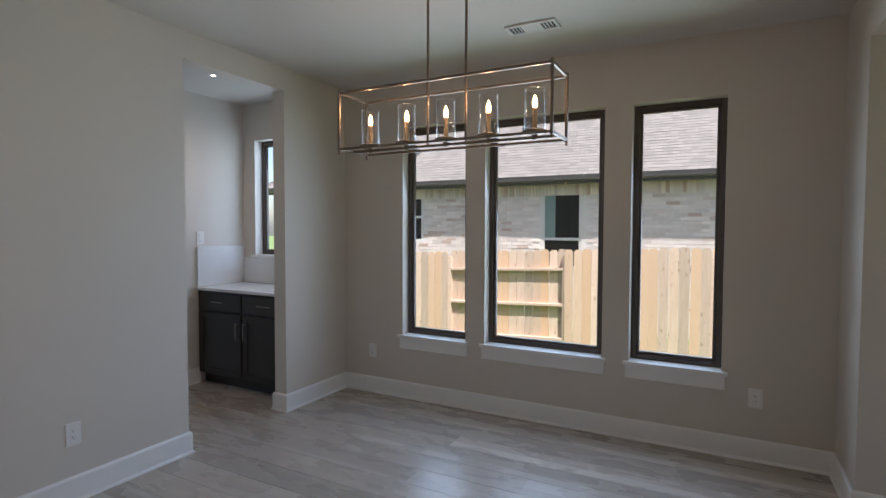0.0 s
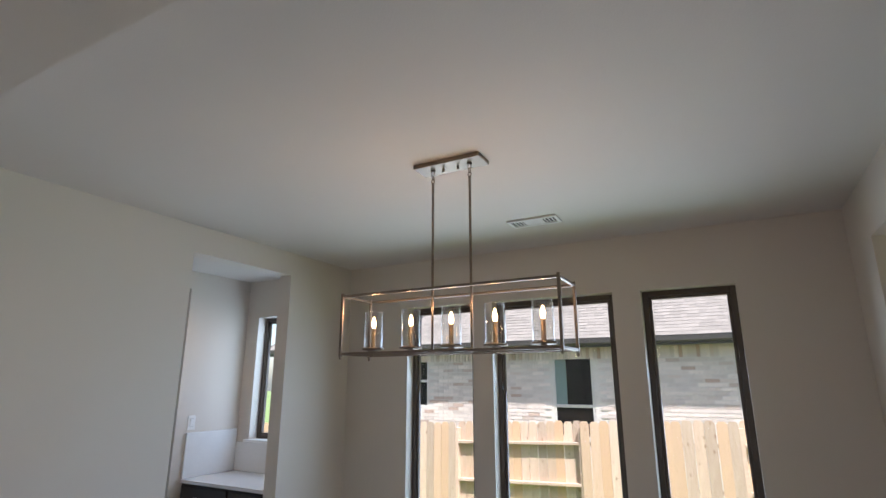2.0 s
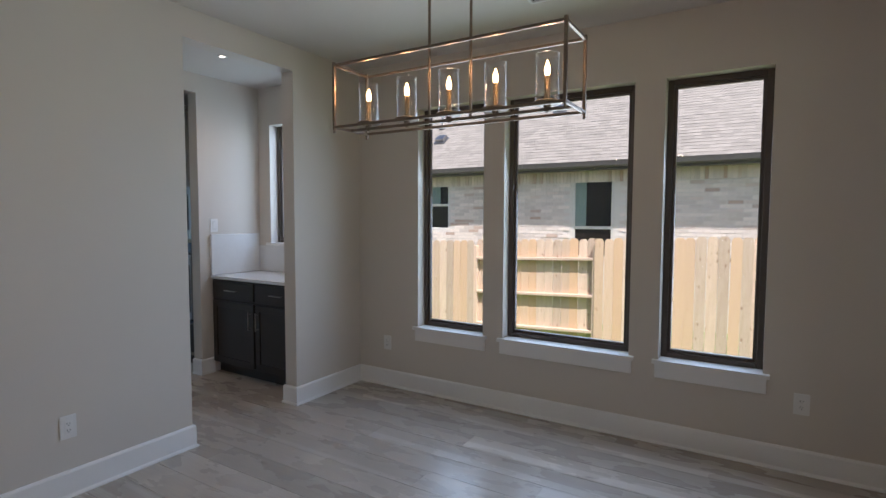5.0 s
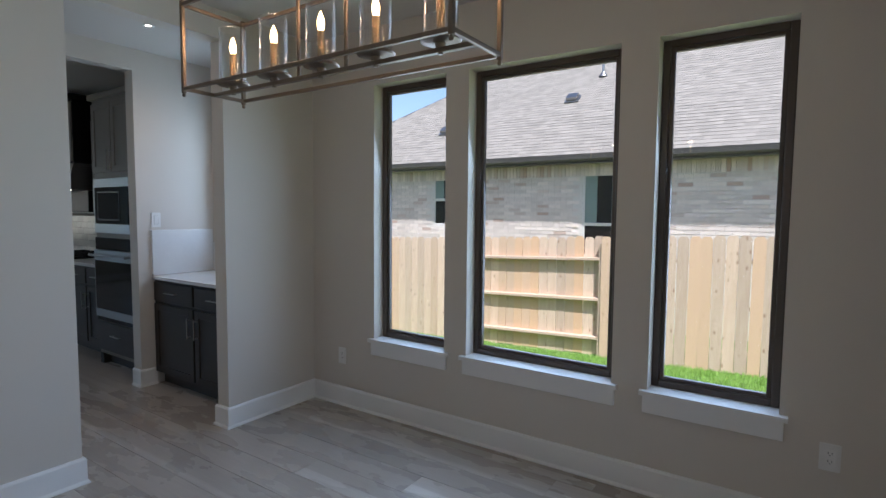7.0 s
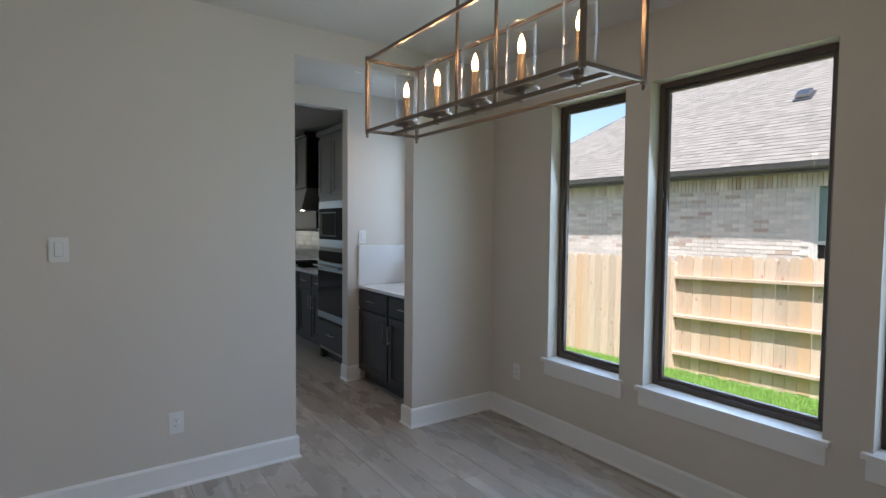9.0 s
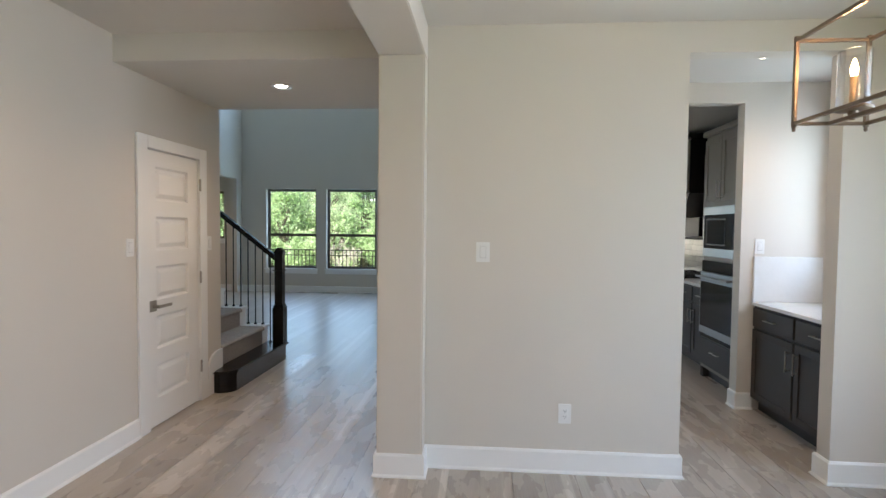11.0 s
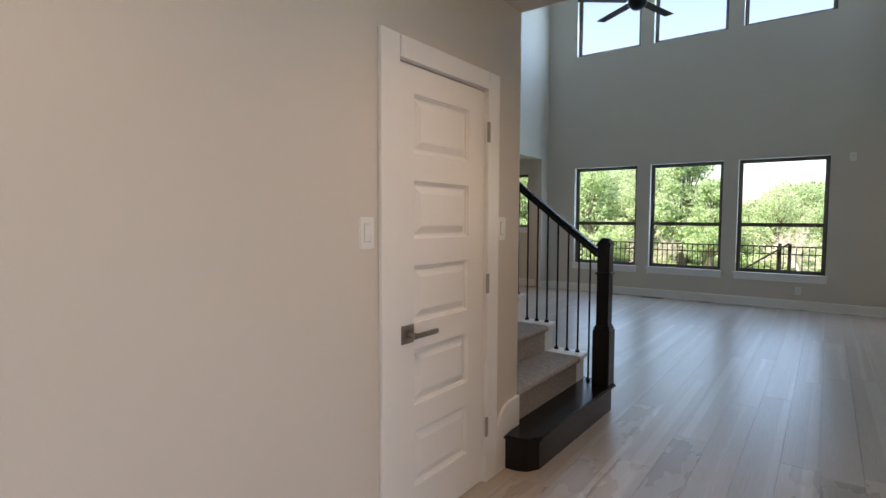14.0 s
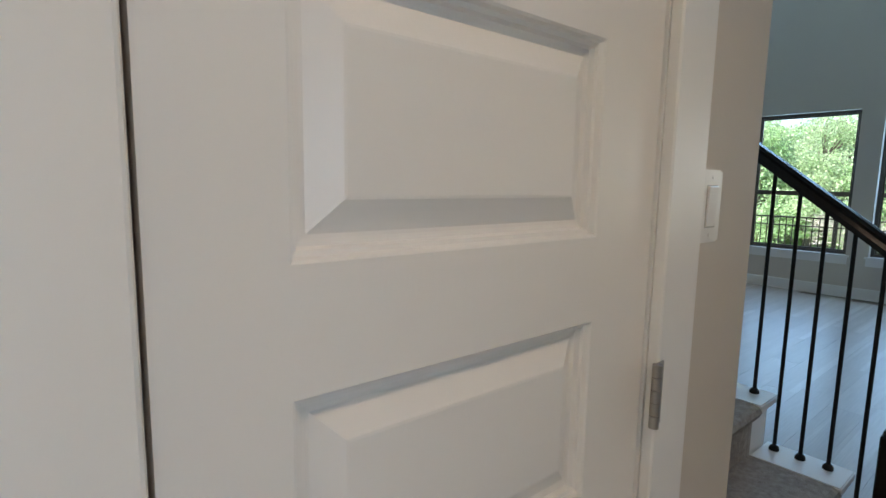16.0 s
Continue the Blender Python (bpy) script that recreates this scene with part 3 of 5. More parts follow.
# ---- the closet door ----
def closet_door():
    x0, x1, top, face = -4.238, -3.574, 2.034, -1.424
    root = thing("door_1", "closed white five-panel closet door with satin nickel lever", "door")
    root["kind"] = "structure"
    px0, px1 = -4.10, -3.678
    tops = [1.92 - 0.365 * i for i in range(5)]
    h = 0.25
    bm = bmesh.new()
    back = face - 0.036
    xs, zs = [x0, px0, px1, x1], sorted({0.008, top, *tops, *[t - h for t in tops]})
    for i in range(3):
        for k in range(len(zs) - 1):
            mid = (zs[k] + zs[k + 1]) / 2
            if i == 1 and any(t - h < mid < t for t in tops):
                continue
            vs = [bm.verts.new(c) for c in ((xs[i], face, zs[k]), (xs[i + 1], face, zs[k]), (xs[i + 1], face, zs[k + 1]), (xs[i], face, zs[k + 1]))]
            bm.faces.new(vs)
    rim = [bm.verts.new(c) for c in ((x0, face, 0.008), (x1, face, 0.008), (x1, face, top), (x0, face, top))]
    rimb = [bm.verts.new((v.co.x, back, v.co.z)) for v in rim]
    for i in range(4):
        j = (i + 1) % 4
        bm.faces.new((rim[i], rim[j], rimb[j], rimb[i]))
    bm.faces.new(rimb)
    bmesh.ops.remove_doubles(bm, verts=bm.verts, dist=0.0002)
    part("slab", bm, M_DOOR, root)
    for t in tops:
        bm = bmesh.new()
        loops = []
        for inset, y in ((0, face), (0.003, face - 0.002), (0.005, face - 0.009), (0.010, face - 0.0105), (0.012, face - 0.018), (0.018, face - 0.019), (0.022, face - 0.019), (0.052, face - 0.004), (0.055, face - 0.0035)):
            loops.append([bm.verts.new(c) for c in ((px0 + inset, y, t - h + inset), (px1 - inset, y, t - h + inset), (px1 - inset, y, t - inset), (px0 + inset, y, t - inset))])
        for p, q in zip(loops, loops[1:]):
            for i in range(4):
                j = (i + 1) % 4
                bm.faces.new((p[i], p[j], q[j], q[i]))
        bm.faces.new(loops[-1])
        part("panel", bm, M_DOOR, root)
    lever = part("door_handle", boxes((-3.670, -3.592, face, face + 0.008, 0.862, 0.942), bevel=0.002), M_SATIN, root, "square satin nickel rose with straight lever")
    bm = tube(bmesh.new(), (-3.632, face + 0.008, 0.899), (-3.632, face + 0.05, 0.899), 0.012)
    part("stem", bm, M_SATIN, lever, smooth=False)
    part("lever", boxes((-3.785, -3.618, face + 0.044, face + 0.057, 0.887, 0.909), bevel=0.004, segments=2), M_SATIN, lever)
    for z in (1.83, 1.06, 0.305):
        hinge = part("hinge", boxes((-4.257, -4.237, face + 0.0235, face + 0.0265, z - 0.05, z + 0.05), bevel=0.001), M_SATIN, root)
        bm = bmesh.new()
        for k in range(5):
            tube(bm, (-4.234, face + 0.028, z - 0.05 + k * 0.020), (-4.234, face + 0.028, z - 0.031 + k * 0.020), 0.0075)
        part("knuckle", bm, M_SATIN, hinge)


closet_door()


def door_casing():
    root = thing("door_casing", "white painted flat casing round the closet door", "trim")
    root["kind"] = "structure"
    f0, f1 = -1.42, -1.400
    part("side_casing", boxes((-3.565, -3.452, f0, f1, 0, 2.132), bevel=0.003), M_TRIM, root)
    part("side_casing", boxes((-4.352, -4.244, f0, f1, 0, 2.132), bevel=0.003), M_TRIM, root)
    part("head_casing", boxes((-4.244, -3.565, f0, f1, 2.042, 2.132), bevel=0.003), M_TRIM, root)
    part("jamb", boxes((-3.569, -3.563, -1.538, f0, 0, 2.0465), (-4.2465, -4.2415, -1.538, f0, 0, 2.0465), (-4.2415, -3.569, -1.538, f0, 2.0395, 2.0465)), M_TRIM, root)


door_casing()
# white skirt block where the baseboard climbs to the stair
bm = prism(bmesh.new(), [(-4.61, 0.0), (-4.354, 0.0), (-4.354, 0.14), (-4.375, 0.15), (-4.375, 0.27), (-4.398, 0.31), (-4.44, 0.345), (-4.50, 0.365), (-4.61, 0.37)], 0, 0.018)
bmesh.ops.transform(bm, matrix=Matrix(((1, 0, 0, 0), (0, 0, 1, -1.42), (0, 1, 0, 0), (0, 0, 0, 1))), verts=bm.verts)
structure("skirt_board", bm, M_TRIM, "white painted stair skirt end with curved top", "trim")


# ---- plates ----
def plate(name, label, center, along, out, kind, gang=0.078, high=0.122):
    """A wall plate at center on a wall that runs along x or y, facing out."""
    root = thing(name, label, "switch" if kind == "switch" else "outlet", group="wall plates", at=center)

    def bx(u0, u1, d0, d1, z0, z1):
        d0, d1 = sorted((d0 * out, d1 * out))
        return (u0, u1, d0, d1, z0, z1) if along == "x" else (d0, d1, u0, u1, z0, z1)

    part("cover", boxes(bx(-gang / 2, gang / 2, -0.004, 0.006, -high / 2, high / 2), bevel=0.003, segments=2), M_PLASTIC, root)
    if kind == "switch":
        # solid grey rim, coloured as the shade in the gap round the rocker
        part("gap", boxes(bx(-0.0185, 0.0185, 0.004, 0.0064, -0.0355, 0.0355)), mat_gap_shade, root)
        bm = boxes(bx(-0.0165, 0.0165, 0.004, 0.0075, -0.0335, 0.0335), bevel=0.0015)
        for v in bm.verts:
            if v.co.z > 0 and abs(v.co.y if along == "x" else v.co.x) > 0.006:
                if along == "x":
                    v.co.y += 0.003 * out
                else:
                    v.co.x += 0.003 * out
        part("rocker", bm, M_PLASTIC, root)
    elif kind == "outlet":
        part("face", boxes(bx(-0.0165, 0.0165, 0.004, 0.0075, -0.0335, 0.0335), bevel=0.001), M_PLASTIC, root)
        # dark blocks standing in for the shade inside the pin holes
        for z in (0.018, -0.018):
            part("slot", boxes(bx(-0.008, -0.0055, 0.005, 0.0079, z - 0.002, z + 0.007)), M_SLOT_SHADE, root)
            part("slot", boxes(bx(0.0055, 0.008, 0.005, 0.0079, z - 0.002, z + 0.006)), M_SLOT_SHADE, root)
            part("slot", boxes(bx(-0.002, 0.002, 0.005, 0.0079, z - 0.010, z - 0.006)), M_SLOT_SHADE, root)
    for z in (0.048, -0.048):
        part("screw", boxes(bx(-0.003, 0.003, 0.005, 0.0068, z - 0.003, z + 0.003), bevel=0.001), M_PLASTIC, root)
    return root


mat_gap_shade = mat("grey_gap_shade", (0.5, 0.49, 0.47), 0.6)
plate("light_switch", "white rocker switch beside the closet door", (-3.387, -1.42, 1.338), "x", 1, "switch")
plate("light_switch", "white rocker switch near the stair", (-4.410, -1.42, 1.340), "x", 1, "switch")
plate("light_switch", "white rocker switch on the dining wall", (-3.22, 0.969, 1.349), "y", 1, "switch", gang=0.084)
plate("wall_outlet", "white duplex outlet low on the dining wall", (-3.22, 1.481, 0.366), "y", 1, "outlet")
plate("wall_outlet", "white duplex outlet under the dining window", (0.028, 3.78, 0.40), "x", -1, "outlet")
plate("wall_outlet", "white duplex outlet beside the dining corner", (-2.914, 3.78, 0.374), "x", -1, "outlet")
plate("wall_outlet", "white duplex outlet low under the living windows", (-11.6, -0.33, 0.29), "y", 1, "outlet")
plate("light_switch", "white rocker switch over the pantry splash", (-4.53, 3.26, 1.368), "y", 1, "switch")
plate("wall_outlet", "white outlet plate beside the living window", (-11.6, 0.26, 2.30), "y", 1, "outlet")


# ---- chandelier ----
def chandelier():
    x0, x1, y0, y1, z0, z1 = -1.808, -0.778, 1.962, 2.182, 1.842, 2.106
    xm, ym = (x0 + x1) / 2, (y0 + y1) / 2
    root = thing("chandelier", "rectangular bronze cage chandelier with five lit candle bulbs", "chandelier", at=(xm, ym, CEIL))

    def put(name, bm, material, parent=None, label="", smooth=False):
        bmesh.ops.translate(bm, verts=bm.verts, vec=(-xm, -ym, -CEIL))
        return part(name, bm, material, parent or root, label, smooth)

    put("canopy", boxes((xm - 0.17, xm + 0.17, ym - 0.06, ym + 0.06, CEIL - 0.022, CEIL), bevel=0.003), M_NICKEL)
    for dx in (-0.038, 0.038):
        put("canopy_knob", tube(bmesh.new(), (xm + dx, ym, CEIL - 0.04), (xm + dx, ym, CEIL - 0.022), 0.006), M_NICKEL)
    r = 0.006
    for x in (x0, x1):
        for y in (y0, y1):
            post = put("post", boxes((x - r, x + r, y - r, y + r, z0 - 0.012, z1 + 0.014), bevel=0.001), M_NICKEL)
            put("finial", lathe(bmesh.new(), x, y, ((0, z0 - 0.026), (0.005, z0 - 0.024), (0.006, z0 - 0.018), (0.004, z0 - 0.012), (0, z0 - 0.012)), 10), M_NICKEL, post)
    b = 0.0055
    for z in (z0, z1):
        for y in (y0, y1):
            put("bar", boxes((x0 + r, x1 - r, y - b, y + b, z - b, z + b), bevel=0.001), M_NICKEL)
        for x in (x0, x1):
            put("bar", boxes((x - b, x + b, y0 + r, y1 - r, z - b, z + b), bevel=0.001), M_NICKEL)
    put("lamp_bar", boxes((x0 + b, x1 - b, ym - 0.008, ym + 0.008, z0 - 0.006, z0 + 0.006), bevel=0.001), M_NICKEL)
    for dx in (-0.094, 0.098):
        x = xm + dx
        put("rod", tube(bmesh.new(), (x, ym, z0), (x, ym, CEIL - 0.085), 0.0058), M_NICKEL, smooth=False)
        put("rod_loop", lathe_ring(x, ym, CEIL - 0.076, 0.011, 0.0026, False), M_NICKEL)
        put("chain_link", lathe_ring(x, ym, CEIL - 0.058, 0.012, 0.0024, True), M_NICKEL)
        put("canopy_loop", lathe_ring(x, ym, CEIL - 0.038, 0.011, 0.0026, False), M_NICKEL)
        put("canopy_cap", tube(bmesh.new(), (x, ym, CEIL - 0.030), (x, ym, CEIL - 0.022), 0.012), M_NICKEL)
    for i in range(5):
        x = x0 + (x1 - x0) * (i + 0.5) / 5
        cup = put("cup", lathe(bmesh.new(), x, ym, ((0, z0 + 0.004), (0.012, z0 + 0.006), (0.014, z0 + 0.016), (0.050, z0 + 0.020), (0.052, z0 + 0.026), (0.047, z0 + 0.030), (0, z0 + 0.030)), 28), M_NICKEL)
        put("cup_stem", tube(bmesh.new(), (x, ym, z0 - 0.010), (x, ym, z0 + 0.006), 0.007), M_NICKEL, cup)
        put("candle", lathe(bmesh.new(), x, ym, ((0.0105, z0 + 0.030), (0.0105, z0 + 0.118), (0.008, z0 + 0.121), (0, z0 + 0.121)), 18), M_CANDLE, smooth=True)
        put("bulb", lathe(bmesh.new(), x, ym, ((0.006, z0 + 0.120), (0.009, z0 + 0.127), (0.0110, z0 + 0.138), (0.0105, z0 + 0.146), (0.007, z0 + 0.160), (0.003, z0 + 0.172), (0, z0 + 0.176)), 18), M_BULB, smooth=True)
        g = 0.043
        put("glass_shade", lathe(bmesh.new(), x, ym, ((g, z0 + 0.031), (g, z0 + 0.196), (g - 0.003, z0 + 0.196), (g - 0.003, z0 + 0.031)), 40), M_SHADE, smooth=True)
        light = new("bulb_light", bpy.data.lights.new("bulb_light", "POINT"))
        light.data.energy, light.data.shadow_soft_size, light.data.color = 0.52, 0.02, (1.0, 0.60, 0.30)
        light.location = (x, ym, z0 + 0.205)


def lathe_ring(x, y, z, radius, thick, turned):
    """A small upright ring of wire."""
    bm = bmesh.new()
    rings = []
    for i in range(14):
        a = 2 * math.pi * i / 14
        ring = []
        for k in range(6):
            c = 2 * math.pi * k / 6
            rr = radius + thick * math.cos(c)
            off = thick * math.sin(c)
            u = rr * math.cos(a) * 0.75
            ring.append(bm.verts.new((x + (off if turned else u), y + (u if turned else off), z + rr * math.sin(a))))
        rings.append(ring)
    for i in range(14):
        p, q = rings[i], rings[(i + 1) % 14]
        for k in range(6):
            bm.faces.new((p[k], p[(k + 1) % 6], q[(k + 1) % 6], q[k]))
    return bm


chandelier()


def ceiling_vent():
    root = thing("ceiling_vent", "white ceiling air register with dark slots at both ends", "vent", at=(-1.245, 3.13, CEIL))
    part("frame", boxes((-0.16, 0.16, -0.075, -0.052, -0.012, 0), (-0.16, 0.16, 0.052, 0.075, -0.012, 0), (-0.16, -0.140, -0.052, 0.052, -0.012, 0), (0.140, 0.16, -0.052, 0.052, -0.012, 0), bevel=0.002), M_PLASTIC, root)
    # flat sheet, its dark colour being the shade of the duct
    part("backing", boxes((-0.140, 0.140, -0.052, 0.052, -0.003, -0.001)), M_SLOT_SHADE, root, "flat dark sheet standing in for the shaded duct")
    part("damper", boxes((-0.062, 0.062, -0.052, 0.052, -0.011, -0.004), bevel=0.001), M_PLASTIC, root)
    for i in range(6):
        x = -0.120 + i * 0.022 if i < 3 else 0.076 + (i - 3) * 0.022
        part("louvre", boxes((x - 0.003, x + 0.003, -0.052, 0.052, -0.009, -0.0045)), M_PLASTIC, root)


ceiling_vent()


def can_light(x, y, z, watts, label, k=1.0):
    root = thing("recessed_light", label, "ceiling light", group="recessed lights", at=(x, y, z))
    part("trim_ring", lathe(bmesh.new(), 0, 0, ((0.044 * k, -0.001), (0.044 * k, -0.004), (0.052 * k, -0.006), (0.075 * k, -0.007), (0.082 * k, -0.003), (0.082 * k, 0.0)), 32), M_PLASTIC, root, smooth=True)
    part("lens", lathe(bmesh.new(), 0, 0, ((0, -0.003), (0.044 * k, -0.003), (0.044 * k, -0.0015), (0, -0.0015)), 32), M_CAN, root)
    data = bpy.data.lights.new("can_light", "SPOT")
    data.energy, data.spot_size, data.spot_blend, data.color, data.shadow_soft_size = watts, radians(150), 0.9, (1.0, 0.72, 0.47), 0.05
    lamp = new("can_light", data)
    lamp.matrix_world = look((x, y, z - 0.012), (x, y, 0))


can_light(-3.857, -0.547, 2.54, 12.5, "round lit recessed light in the hall soffit")
can_light(-1.9, -0.55, CEIL, 10.5, "round lit recessed light in the foyer ceiling")
can_light(0.3, -0.55, CEIL, 13.5, "round lit recessed light in the foyer ceiling")
can_light(-3.89, 2.92, CEIL, 10.0, "small round lit recessed light in the pantry ceiling", 0.45)
can_light(-10.3, -5.6, 2.6, 12.0, "round lit recessed light in the nook ceiling")


# ---- pantry ----
def shaker(parent, name, u0, u1, z0, z1, face, material, out=-1, rail=0.055, handle=None, label=""):
    """A door or drawer front on a face at y = face, standing out towards -y, with a recessed centre."""
    d0, d1 = face - 0.019, face
    if z1 - z0 > 0.3:
        bm = boxes((u0, u0 + rail, d0, d1, z0, z1), (u1 - rail, u1, d0, d1, z0, z1), (u0 + rail, u1 - rail, d0, d1, z0, z0 + rail), (u0 + rail, u1 - rail, d0, d1, z1 - rail, z1), bevel=0.0015)
        box(bm, u0 + rail, u1 - rail, d0 + 0.009, d1, z0 + rail, z1 - rail)
    else:
        bm = boxes((u0, u1, d0, d1, z0, z1), bevel=0.003)
    front = part(name, bm, material, parent, label)
    if handle:
        hx0, hx1, hz0, hz1 = handle
        r = 0.005
        bm = bmesh.new()
        if hx0 == hx1:
            tube(bm, (hx0, d0 - 0.028, hz0), (hx0, d0 - 0.028, hz1), r, sides=10)
            for z in (hz0 + 0.015, hz1 - 0.015):
                tube(bm, (hx0, d0 - 0.028, z), (hx0, d0, z), r * 0.8, sides=8)
        else:
            tube(bm, (hx0, d0 - 0.028, hz0), (hx1, d0 - 0.028, hz0), r, sides=10)
            for x in (hx0 + 0.015, hx1 - 0.015):
                tube(bm, (x, d0 - 0.028, hz0), (x, d0, hz0), r * 0.8, sides=8)
        part("handle", bm, M_SATIN, front, "slim satin nickel bar handle")
    return front


def base_cabinet(x0, x1, front, back, label, handles=True):
    """A two-door base cabinet with two drawers and a toe kick."""
    root = thing("base_cabinet", label, "cabinet", group="base cabinets")
    part("body", boxes((x0, x1, front + 0.002, back, 0.10, 0.88)), M_CAB, root)
    part("toe_kick", boxes((x0, x1, front + 0.06, front + 0.08, 0, 0.10)), M_CAB, root)
    xm = (x0 + x1) / 2
    for a, b, side in ((x0 + 0.02, xm - 0.012, 1), (xm + 0.012, x1 - 0.02, -1)):
        c = (a + b) / 2
        shaker(root, "drawer", a, b, 0.705, 0.862, front, M_CAB, handle=(c - 0.075, c + 0.075, 0.785, 0.785))
        hx = b - 0.035 if side > 0 else a + 0.035
        shaker(root, "door", a, b, 0.112, 0.682, front, M_CAB, handle=(hx, hx, 0.46, 0.62))
    return root


base_cabinet(-4.528, -3.345, 3.235, 3.776, "charcoal shaker base cabinet in the butler's pantry")
tagged(part("countertop", boxes((-4.528, -3.342, 3.210, 3.776, 0.88, 0.908), bevel=0.003), M_QUARTZ), "white quartz countertop on the pantry cabinet", "countertop")
tagged(part("splash_slab", boxes((-4.5295, -4.508, 3.215, 3.755, 0.9095, 1.285), bevel=0.002), M_QUARTZ), "tall white quartz side splash over the pantry counter", "backsplash")
tagged(part("splash_slab", boxes((-4.5295, -3.345, 3.757, 3.779, 0.9095, 1.165), bevel=0.002), M_QUARTZ), "white quartz splash under the pantry window", "backsplash")


# ---- kitchen, seen through the pantry ----
KF, KB = 3.24, 3.928
tall = thing("oven_cabinet", "tall charcoal cabinet holding oven and microwave", "cabinet")
part("body", boxes((-5.56, -4.80, KF + 0.002, KB, 0.10, 2.44)), M_CABTAUPE, tall)
part("toe_kick", boxes((-5.56, -4.80, KF + 0.06, KF + 0.08, 0, 0.10)), M_CAB, tall)
shaker(tall, "drawer", -5.545, -4.815, 0.14, 0.41, KF, M_CAB, handle=(-5.26, -5.10, 0.30, 0.30))
shaker(tall, "door", -5.545, -5.185, 1.785, 2.40, KF, M_CABTAUPE, handle=(-5.215, -5.215, 1.80, 1.98))
shaker(tall, "door", -5.175, -4.815, 1.785, 2.40, KF, M_CABTAUPE, handle=(-5.145, -5.145, 1.80, 1.98))
part("crown", boxes((-5.58, -4.80, KF - 0.035, KB, 2.44, 2.49), bevel=0.006), M_CABTAUPE, tall)
for x in (-5.56, -4.86):
    bm = prism(bmesh.new(), [(x, 0.0), (x + 0.06, 0.0), (x + 0.06, 0.06), (x + 0.04, 0.10), (x + 0.02, 0.10), (x, 0.10)], 0, 0.07)
    bmesh.ops.transform(bm, matrix=Matrix(((1, 0, 0, 0), (0, 0, 1, KF), (0, 1, 0, 0), (0, 0, 0, 1))), verts=bm.verts)
    part("bracket_foot", bm, M_CAB, tall)
part("filler", boxes((-4.80, -4.66, KF + 0.02, KF + 0.04, 0.10, 2.44)), M_CABTAUPE, tall)

oven = thing("wall_oven", "stainless steel wall oven with black glass door", "oven")
part("control_panel", boxes((-5.54, -4.82, KF - 0.02, KF + 0.001, 1.085, 1.195), bevel=0.002), M_BLACKGLASS, oven)
part("door", boxes((-5.54, -4.82, KF - 0.035, KF + 0.001, 0.462, 1.080), bevel=0.003), M_STEEL, oven)
part("door_glass", boxes((-5.52, -4.84, KF - 0.038, KF - 0.034, 0.535, 0.985)), M_BLACKGLASS, oven)
bm = tube(bmesh.new(), (-5.52, KF - 0.085, 1.035), (-4.84, KF - 0.085, 1.035), 0.011)
for x in (-5.49, -4.87):
    tube(bm, (x, KF - 0.085, 1.035), (x, KF - 0.03, 1.035), 0.009)
part("handle", bm, M_STEEL, oven)
part("vent_strip", boxes((-5.54, -4.82, KF - 0.02, KF + 0.001, 0.422, 0.457), bevel=0.002), M_BLACKGLASS, oven)

micro = thing("microwave", "built-in stainless steel microwave with dark glass", "microwave")
part("trim_kit", boxes((-5.54, -4.82, KF - 0.02, KF + 0.001, 1.235, 1.730), bevel=0.003), M_STEEL, micro)
part("door", boxes((-5.49, -4.87, KF - 0.035, KF - 0.019, 1.320, 1.650), bevel=0.003), M_BLACKGLASS, micro)
part("window", boxes((-5.43, -5.02, KF - 0.038, KF - 0.034, 1.352, 1.612)), M_CAB, micro)
part("window_glass", boxes((-5.415, -5.035, KF - 0.040, KF - 0.037, 1.367, 1.597)), M_BLACKGLASS, micro)

base_cabinet(-6.50, -5.562, 3.34, KB, "charcoal shaker base cabinet beside the oven")
base_cabinet(-7.44, -6.502, 3.34, KB, "charcoal shaker base cabinet under the cooktop")
base_cabinet(-8.38, -7.442, 3.34, KB, "charcoal shaker base cabinet along the kitchen wall")
tagged(part("countertop", boxes((-8.38, -5.563, 3.315, KB, 0.88, 0.912), bevel=0.003), M_QUARTZ), "white quartz kitchen countertop", "countertop")
cook = thing("cooktop", "black gas cooktop with cast iron grates", "cooktop", at=(-6.95, 3.62, 0.912))
part("tray", boxes((-0.40, 0.40, -0.25, 0.25, 0, 0.012), bevel=0.004), M_BLACKGLASS, cook)
for i in range(3):
    x = -0.26 + 0.26 * i
    bm = bmesh.new()
    for d in (-0.11, 0, 0.11):
        box(bm, x + d - 0.006, x + d + 0.006, -0.22, 0.22, 0.035, 0.047)
    for d in (-0.2, 0, 0.2):
        box(bm, x - 0.12, x + 0.12, d - 0.006, d + 0.006, 0.030, 0.0345)
    for a in (-0.11, 0.11):
        for d in (-0.2, 0.2):
            box(bm, x + a - 0.006, x + a + 0.006, d - 0.005, d + 0.005, 0.012, 0.030)
    part("grate", bm, M_IRON, cook)
    part("burner", lathe(bmesh.new(), x, 0.08, ((0, 0.024), (0.035, 0.024), (0.045, 0.016), (0.045, 0.012)), 16), M_IRON, cook)
    part("knob", tube(bmesh.new(), (x * 0.7, -0.235, 0.012), (x * 0.7, -0.235, 0.034), 0.017), M_STEEL, cook)
splash = structure("tile_backsplash", boxes((-8.38, -5.563, KB - 0.003, KB + 0.001, 0.913, 1.40)), M_SUB, "pale glazed subway tile backsplash", "backsplash")
tile_me = bpy.data.meshes.new("tile")
bm = boxes((0, 0.150, -0.006, 0.0, 0, 0.073), bevel=0.0012)
bm.to_mesh(tile_me)
bm.free()
tile_me.materials.append(M_TILE)
